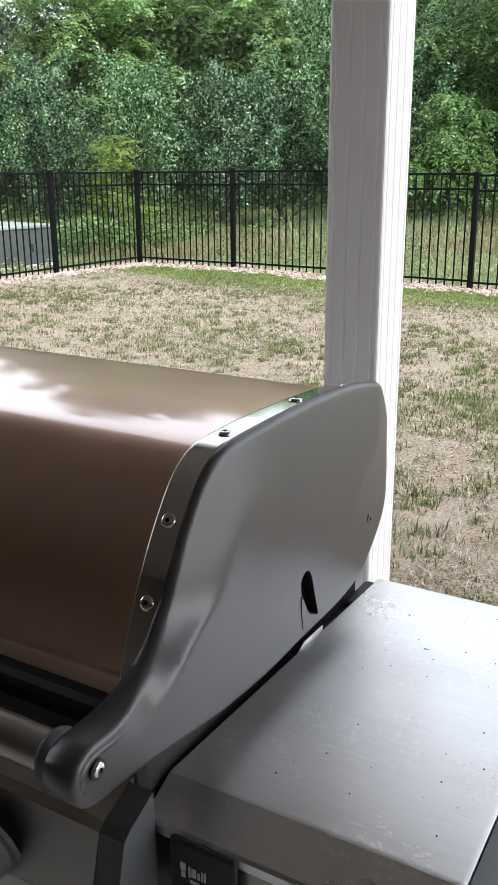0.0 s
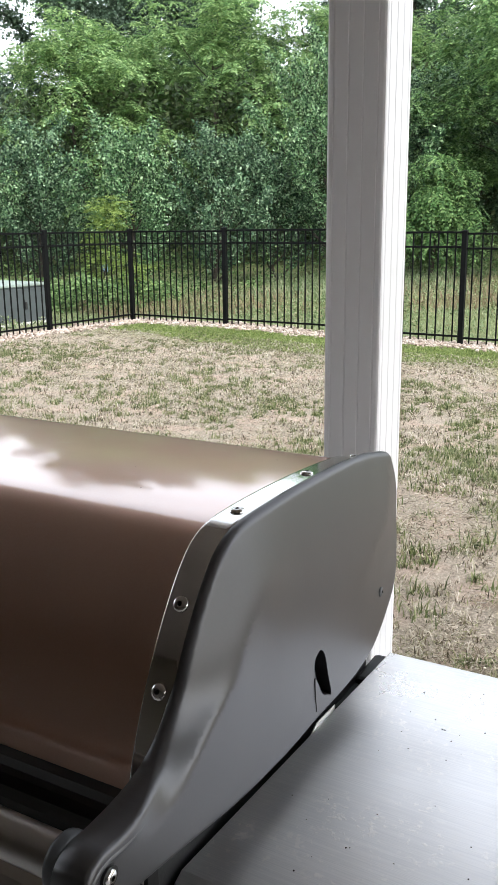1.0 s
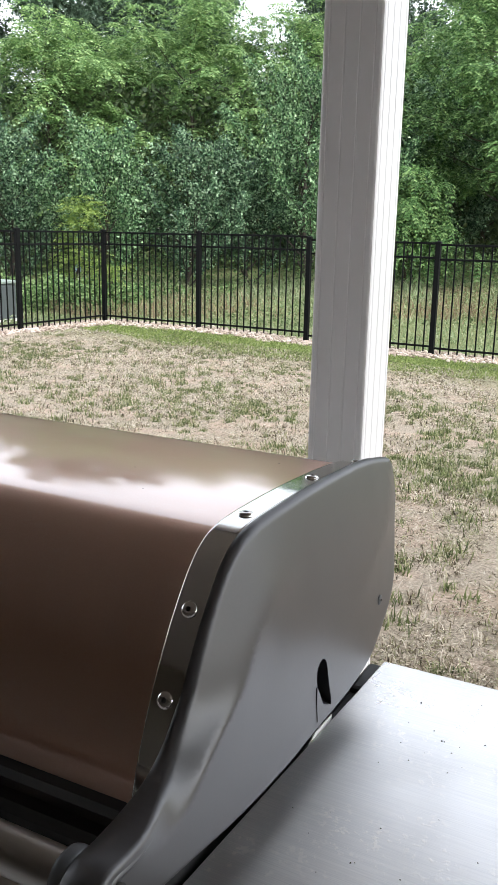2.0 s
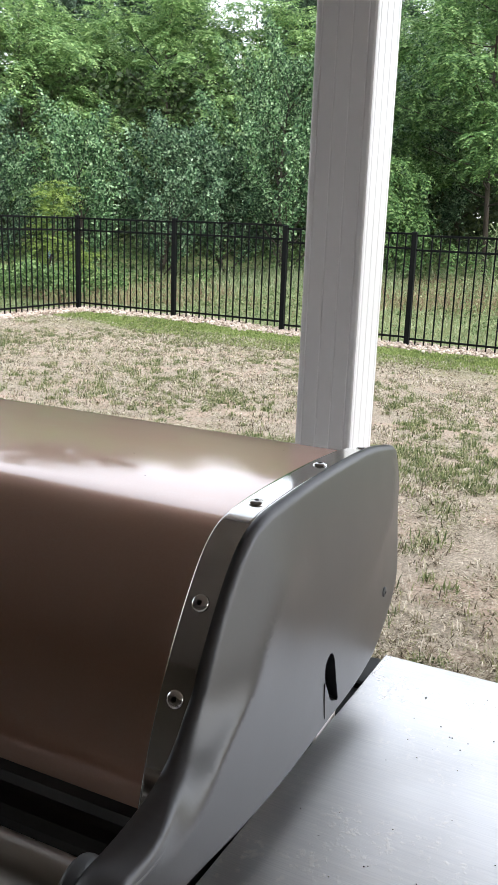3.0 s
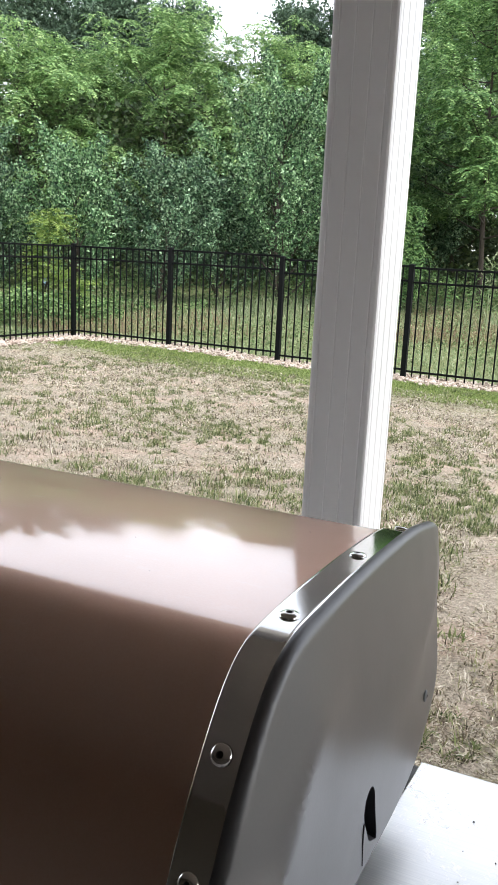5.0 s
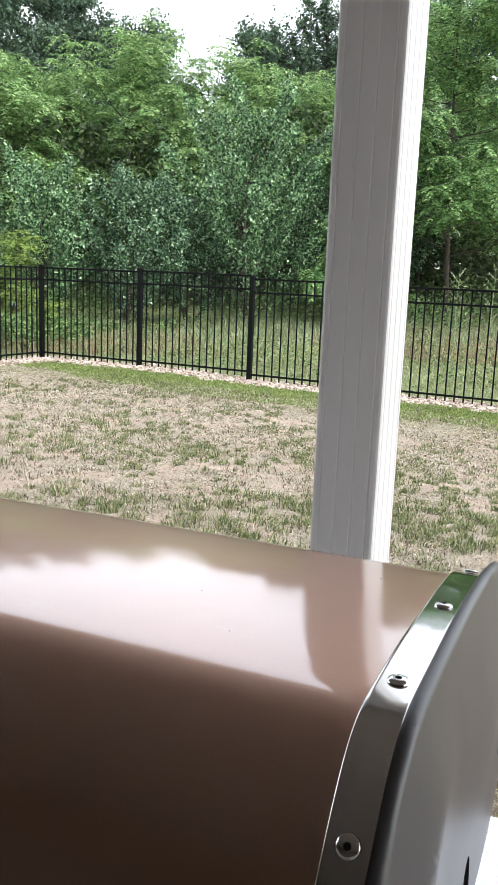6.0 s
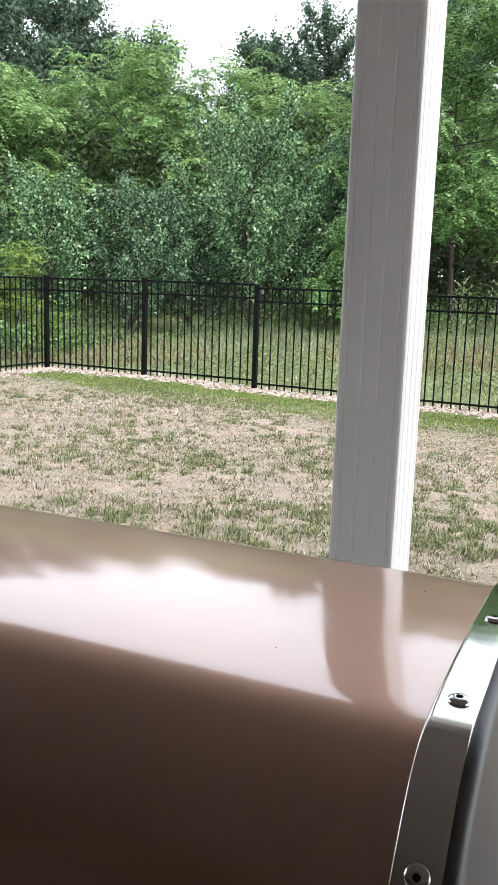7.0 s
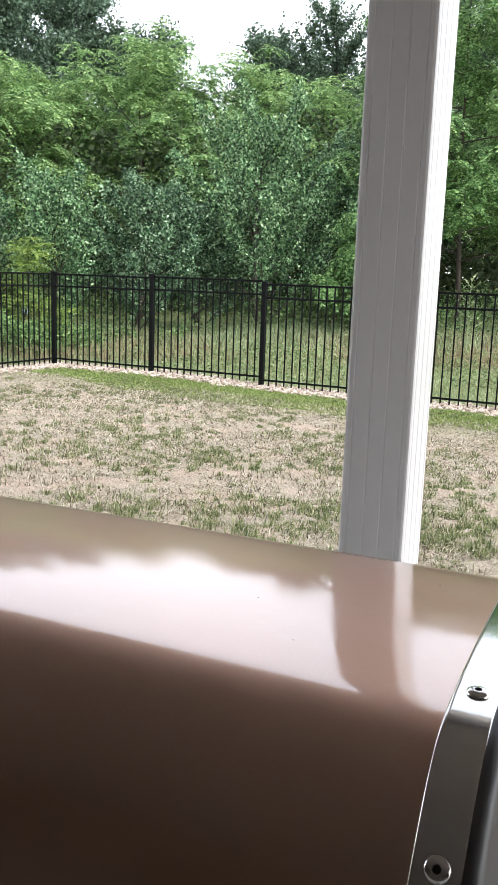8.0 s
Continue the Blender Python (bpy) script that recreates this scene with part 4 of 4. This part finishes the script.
def on_band(v):
    """Height and outward tilt of the band at depth v."""
    i = int(np.argmin(np.abs(band_prof[:, 0] - v)))
    t = band_prof[min(i + 1, len(band_prof) - 1)] - band_prof[max(i - 1, 0)]
    return band_prof[i][1], math.degrees(math.atan2(t[1], t[0]))


for u in (-0.038, -LID_L + 0.038):
    for v in (0.112, 0.144, 0.229, 0.359, 0.478):
        z, tilt = on_band(v)
        part("screw", SCREW, lid, at=pose(u, v, z, tilt, 0, 0))

# end plates: cast, domed, with a long arm that carries the handle
crest = [(p[0], p[1] + 0.0036 * min(1.0, max(0.0, (p[0] - 0.26) / 0.17))) for p in offset_open(lid_prof, 0.0030) if p[1] > 1.163 - Z and p[0] < 0.44][::3]
plate_front = [(-0.005, 1.1155), (0.015, 1.1155), (0.045, 1.118), (0.072, 1.125), (0.092, 1.138), (0.105, 1.153)]
plate_rear = [(0.468, 1.2565), (0.498, 1.2510), (0.522, 1.2465), (0.5345, 1.2415), (0.5425, 1.2310), (0.552, 1.214), (0.559, 1.194), (0.559, 1.175), (0.552, 1.152), (0.538, 1.127), (0.516, 1.103), (0.491, 1.080), (0.466, 1.060),
              (0.440, 1.047), (0.388, 1.0395), (0.309, 1.0400), (0.240, 1.0395), (0.162, 1.0455), (0.085, 1.0580), (0.030, 1.0665),
              (-0.003, 1.070), (-0.017, 1.079), (-0.0225, 1.095), (-0.018, 1.108)]
plate_loop = smooth_line([(v, z - Z) for v, z in plate_front] + crest + [(v, z - Z) for v, z in plate_rear], 4, True)
# the loop at close steps, so that distances to it run smoothly
fine_loop = np.concatenate([plate_loop + (np.roll(plate_loop, -1, 0) - plate_loop) * q for q in np.linspace(0, 1, 12, endpoint=False)])
dome_edge = fine_loop[(fine_loop[:, 1] > 1.125 - Z) | ((fine_loop[:, 1] > 1.105 - Z) & (fine_loop[:, 0] < 0.12))]
slot_loop = smooth_line([(v, z - Z) for v, z in ((0.2989, 1.0962), (0.3012, 1.1055), (0.3089, 1.1096), (0.3166, 1.1070), (0.3229, 1.0975), (0.3301, 1.0750), (0.3374, 1.0530), (0.3280, 1.0558), (0.3170, 1.0623), (0.3090, 1.0751), (0.3014, 1.0871))], 3, True)


def ease(x, a, b):
    q = min(1.0, max(0.0, (x - a) / (b - a)))
    return q * q * (3 - 2 * q)


def dome_lean(v, z):
    """How far the plate falls back: a broad chamfer along its front, a slow curve under its crest."""
    far = float(np.min(np.hypot(dome_edge[:, 0] - v, dome_edge[:, 1] - z)))
    wide = 0.021 + 0.023 * ease(z + Z, 1.118, 1.170) + 0.020 * ease(z + Z, 1.170, 1.25)
    chamfer = max(0.0, 1 - far / wide)
    chamfer = (0.75 * chamfer + 0.25 * chamfer ** 2) * ease(v, 0.025, 0.105)
    crest_fall = max(0.0, 1 - far / 0.13) ** 1.7 * ease(z + Z, 1.075, 1.185)
    k = ease(v, 0.16, 0.29)
    return 0.0195 * ((1 - k) * chamfer + k * crest_fall)


def plate_bm(side):
    """side 1: outer face towards +u at u = 0."""
    bm = bmesh.new()
    rings = [(0.0012, -0.0276), (0.000, -0.0266), (0.0, -0.0040), (0.0005, -0.0024), (0.0016, -0.0010), (0.0032, -0.0002), (0.005, 0.0)]
    loops = [[bm.verts.new((side * u, v, z)) for v, z in inset_loop(plate_loop, d)] for d, u in rings]
    for a, b in zip(loops, loops[1:]):
        for k in range(len(a)):
            j = (k + 1) % len(a)
            bm.faces.new((a[k], a[j], b[j], b[k]))
    hole = [bm.verts.new((side * 0.0, v, z)) for v, z in slot_loop]
    deep = [bm.verts.new((side * -0.016, v + 0.004, z)) for v, z in slot_loop]
    he = [bm.edges.new((hole[k], hole[(k + 1) % len(hole)])) for k in range(len(hole))]
    for k in range(len(hole)):
        j = (k + 1) % len(hole)
        bm.faces.new((hole[k], hole[j], deep[j], deep[k]))
    oe = [bm.edges.get((loops[-1][k], loops[-1][(k + 1) % len(loops[-1])])) for k in range(len(loops[-1]))]
    bmesh.ops.triangle_fill(bm, use_beauty=True, use_dissolve=False, edges=oe + he)
    bm.faces.new(loops[0])
    for cut in [*np.arange(1.06, 1.09, 0.0075), *np.arange(1.092, 1.172, 0.004), *np.arange(1.174, 1.26, 0.0075)]:
        bmesh.ops.bisect_plane(bm, geom=bm.verts[:] + bm.edges[:] + bm.faces[:], plane_co=(0, 0, cut - Z), plane_no=(0, 0, 1))
    for cut in [*np.arange(0.02, 0.15, 0.004), *np.arange(0.15, 0.24, 0.0075), *np.arange(0.24, 0.55, 0.016)]:
        bmesh.ops.bisect_plane(bm, geom=bm.verts[:] + bm.edges[:] + bm.faces[:], plane_co=(0, cut, 0), plane_no=(0, 1, 0))
    # the face is domed: it falls back towards its crest
    for w in bm.verts:
        u = w.co.x * side
        if -0.02 < u < 0.001 or u > -0.0262:
            lean = dome_lean(w.co.y, w.co.z)
            w.co.x = side * max(u - lean, -0.0258 + 0.05 * u)
    return bm


def ridge_path(n=26):
    pts = smooth_line([(0.020, 1.0755), (0.0, 1.0785), (-0.0125, 1.089), (-0.0125, 1.101), (-0.001, 1.1075), (0.021, 1.1065), (0.043, 1.1085), (0.062, 1.1125), (0.080, 1.1195)], 4)
    return [(v, z - Z) for v, z in pts]


DARK_SCREW = SCREW.copy()
DARK_SCREW.materials[0] = M_KNUCKLE
for side, u in ((1, 0.0), (-1, -LID_L)):
    pl = part("end_plate", mesh_bm("end_plate", plate_bm(side), M_CAST, True, 55), lid, "satin grey cast end plate with handle arm", at=pose(u, 0, 0))
    rv, rf = tube_np([(u - side * (0.0032 + dome_lean(v, z)), v, z) for v, z in ridge_path()], 0.0040 * np.sin(np.linspace(0.30, np.pi - 0.04, len(ridge_path()))) ** 0.6, 12)
    part("arm_ridge", mesh_np("arm_ridge", rv, rf, M_CAST, True), lid)
    # thin black tube draws the shaded line of the groove below the slot
    seam = smooth_line([(u + side * 0.0002, 0.2995, 1.0872 - Z), (u + side * 0.0002, 0.3008, 1.0700 - Z), (u + side * 0.0002, 0.3045, 1.0500 - Z)], 5)
    part("seam", mesh_np("seam", *tube_np(seam, np.linspace(0.0009, 0.0004, len(seam)), 6), M_BLACK, True), lid)
    part("slot_back", mesh_bm("slot_back", box_bm(u - side * 0.0245 - 0.001, u - side * 0.0245 + 0.001, 0.29, 0.35, 1.045 - Z, 1.115 - Z), M_BLACK), lid)
    part("screw", DARK_SCREW, lid, "dark recessed screw", at=pose(u - side * 0.0012, 0.466, 1.107 - Z, 0, 90 * side, 0) @ Matrix.Scale(0.85, 4))
    # flat black disc stands for the shaded recess round the handle bolt
    cup = bmesh.new()
    bmesh.ops.create_cone(cup, cap_ends=True, segments=28, radius1=0.0075, radius2=0.0075, depth=0.004, matrix=pose(u + side * 0.0004, 0.0, 1.099 - Z, 0, 90, 0))
    part("bolt_recess_shade", mesh_bm("bolt_recess_shade", cup, M_BLACK, True), lid)
    part("handle_bolt", SCREW, lid, at=pose(u + side * 0.0022, 0.0, 1.099 - Z, 0, 90 * side, 0) @ Matrix.Scale(0.85, 4))
    kn = bmesh.new()
    prof = [(0.016, 0.024), (0.0190, 0.0268), (0.0200, 0.0285), (0.0200, 0.0340), (0.0192, 0.0365), (0.0175, 0.0378), (0.0150, 0.0378)]
    loops = [[kn.verts.new((u - side * x, r * math.cos(k * math.pi / 16), 1.097 - Z + r * math.sin(k * math.pi / 16))) for k in range(32)] for r, x in prof]
    for a, b in zip(loops, loops[1:]):
        for k in range(32):
            kn.faces.new((a[k], a[(k + 1) % 32], b[(k + 1) % 32], b[k]))
    kn.faces.new(loops[0])
    kn.faces.new(loops[-1])
    part("handle_collar", mesh_bm("handle_collar", kn, M_KNUCKLE, True, 35), lid, "dark grey plastic handle collar")

hv_, hf_ = tube_np([(-LID_L + 0.04, 0, 1.097 - Z), (-0.36, 0, 1.097 - Z), (-0.03, 0, 1.097 - Z)], [0.0148] * 3, 24)
part("handle_tube", mesh_np("handle_tube", hv_, hf_, M_PANEL, True), lid, "brushed steel handle tube")

# cook box, control panel, knobs
box = part("cook_box", mesh_bm("cook_box", box_bm(-LID_L + 0.034, -0.034, 0.085, 0.525, 0.80 - Z, 1.05 - Z, 0.012), M_BLACK), grill, "matt black cook box")
part("hinge_lug", mesh_bm("hinge_lug", box_bm(-0.036, -0.014, 0.480, 0.548, 0.92 - Z, 0.990 - Z, 0.006), M_BLACK), box)
part("flange", mesh_bm("flange", box_bm(-0.036, -0.0200, 0.15, 0.53, 0.955 - Z, 0.9835 - Z, 0.003), M_BLACK), box)
tab = bmesh.new()
tv = [[tab.verts.new((u, v, z)) for v, z in ((0.332, 0.880), (0.392, 0.880), (0.392, 0.9060), (0.348, 0.9085), (0.332, 0.901))] for u in (-0.0206, -0.0196)]
tab.faces.new(tv[0])
tab.faces.new(tv[1][::-1])
for k in range(5):
    tab.faces.new((tv[0][k], tv[1][k], tv[1][(k + 1) % 5], tv[0][(k + 1) % 5]))
part("warning_label", mesh_bm("warning_label", tab, M_PAPER), box, "small white label standing in the gap")
panel_prof = [(0.098, 1.018 - Z), (0.088, 1.016 - Z), (0.050, 1.002 - Z), (0.043, 0.996 - Z), (0.026, 0.93 - Z), (0.02, 0.86 - Z), (0.028, 0.852 - Z), (0.098, 0.852 - Z)]
panel = part("control_panel", mesh_bm("control_panel", extrude_profile(panel_prof, -LID_L + 0.02, -0.0405), M_PANEL), grill, "brushed steel control panel")
part("panel_end_cap", mesh_bm("panel_end_cap", extrude_profile([(min(v, 0.081), z) for v, z in panel_prof[1:-1]] + [(0.081, 0.852 - Z)], -0.0400, -0.0165), M_KNUCKLE), panel, "grey plastic end cap")


def knob_mesh():
    bm = bmesh.new()
    prof = [(0.036, 0.0), (0.036, 0.004), (0.031, 0.006), (0.029, 0.024), (0.026, 0.029), (0.020, 0.030)]
    loops = [[bm.verts.new((r * math.cos(k * math.pi / 16), -x, r * math.sin(k * math.pi / 16))) for k in range(32)] for r, x in prof]
    for a, b in zip(loops, loops[1:]):
        for k in range(32):
            bm.faces.new((a[k], a[(k + 1) % 32], b[(k + 1) % 32], b[k]))
    bm.faces.new(loops[-1])
    bm.faces.new(loops[0])
    return mesh_bm("knob", bm, M_KNUCKLE, True, 35)


KNOB = knob_mesh()
for u in (-0.150, -0.36, -0.57):
    part("knob", KNOB, panel, "grey control knob", at=pose(u, 0.030, 0.953 - Z, 14, 0, 0))

# side table: folded steel top with sloping rims, front apron and badge
TT = 1.004 - Z
T0, T1, V0, V1 = -0.0275, 0.214, 0.124, 0.529


def table_bm():
    bm = bmesh.new()
    def ring(du0, du1, dv0, dv1, z):
        return [bm.verts.new(p) for p in ((T0 - du0, V0 - dv0, z), (T1 + du1, V0 - dv0, z), (T1 + du1, V1 + dv1, z), (T0 + 0.017 - du0, V1 + dv1, z))]
    r0 = ring(0, 0, 0, 0, TT)
    r1 = ring(0.001, 0.004, 0.004, 0.002, TT - 0.0008)
    r2 = ring(0.002, 0.005, 0.038, 0.004, TT - 0.019)
    r3 = ring(0.002, 0.005, 0.040, 0.0045, TT - 0.022)
    r4 = ring(0.002, 0.005, 0.040, 0.0045, TT - 0.030)
    bm.faces.new(r0)
    for a, b in ((r0, r1), (r1, r2), (r2, r3), (r3, r4)):
        for k in range(4):
            bm.faces.new((a[k], a[(k + 1) % 4], b[(k + 1) % 4], b[k]))
    bm.faces.new(r4)
    return bm


table = part("side_table", mesh_bm("side_table", table_bm(), M_TABLE, True, 12), grill, "dusty brushed steel side table top")
trim_bm = bmesh.new()
trim_pts = [(T1 + 0.0055, TT - 0.0012), (T1 + 0.012, TT - 0.003), (T1 + 0.044, TT - 0.018), (T1 + 0.047, TT - 0.022), (T1 + 0.047, TT - 0.05), (T1 + 0.0055, TT - 0.05)]
ta = [trim_bm.verts.new((u, V0 - 0.040, z)) for u, z in trim_pts]
tb = [trim_bm.verts.new((u, V1 + 0.0045, z)) for u, z in trim_pts]
for k in range(6):
    trim_bm.faces.new((ta[k], ta[(k + 1) % 6], tb[(k + 1) % 6], tb[k]))
trim_bm.faces.new(ta)
trim_bm.faces.new(tb)
part("end_trim", mesh_bm("end_trim", trim_bm, M_KNUCKLE, True, 30), table, "dark grey end trim")
apron = part("table_apron", mesh_bm("table_apron", box_bm(T0 + 0.020, T1 + 0.004, V0 - 0.036, V1 - 0.01, 0.85 - Z, TT - 0.0302, 0.004), M_PANEL), grill, "steel table front")
badge_bm = box_bm(-0.001, 0.059, V0 - 0.047, V0 - 0.0405, 0.922 - Z, 0.984 - Z, 0.003, seg=3)
badge = part("badge", mesh_bm("badge", badge_bm, M_BLACK), table, "black badge plate with pale print")
for bx0, bx1, bz0, bz1 in ((0.010, 0.0145, 0.9455, 0.9525), (0.0105, 0.0140, 0.9390, 0.9440), (0.0175, 0.0187, 0.9410, 0.9510), (0.0200, 0.0240, 0.9425, 0.9500), (0.0255, 0.0275, 0.9425, 0.9485),
                           (0.0290, 0.0302, 0.9425, 0.9510), (0.0315, 0.0327, 0.9425, 0.9510), (0.0185, 0.0290, 0.9362, 0.9385)):
    part("badge_print", mesh_bm("badge_print", box_bm(bx0, bx1, V0 - 0.0480, V0 - 0.0468, bz0 + 0.0125 - Z, bz1 + 0.0125 - Z), M_PRINT), table)

# cart below
cart = part("cart", mesh_bm("cart", box_bm(-LID_L + 0.03, -0.04, 0.10, 0.53, 0.12, 0.75 - Z, 0.01), M_BLACK), grill, "black cabinet below the cook box")
for u in (-LID_L + 0.06, -0.07):
    for v in (0.13, 0.50):
        part("leg", mesh_bm("leg", box_bm(u - 0.02, u + 0.02, v - 0.02, v + 0.02, 0.0, 0.125, 0.004), M_BLACK), grill)
part("table_bracket", mesh_bm("table_bracket", box_bm(-0.04, 0.20, 0.2, 0.45, 0.80 - Z, 0.853 - Z, 0.004), M_BLACK), grill)

# crumbs and specks of dirt on the table top
rng = np.random.default_rng(91)
n = 50
cu, cv = rng.uniform(T0 + 0.02, T1 - 0.01, n), rng.uniform(V0 + 0.02, V1 - 0.02, n)
cs = rng.uniform(0.0003, 0.0009, n)
ca, sa = math.cos(radians(3.9)), math.sin(radians(3.9))
cw = np.stack([-0.021 + cu * ca - cv * sa, 0.9035 + cu * sa + cv * ca, np.full(n, 1.004) + cs * 0.4], 1)
crumbs = new("crumbs", mesh_np("crumbs", *ico_rocks(cw, cs, rng), M_DIRT))
tagged(crumbs, "dark crumbs of dirt scattered on the steel side table", "dirt", kind="stuff")
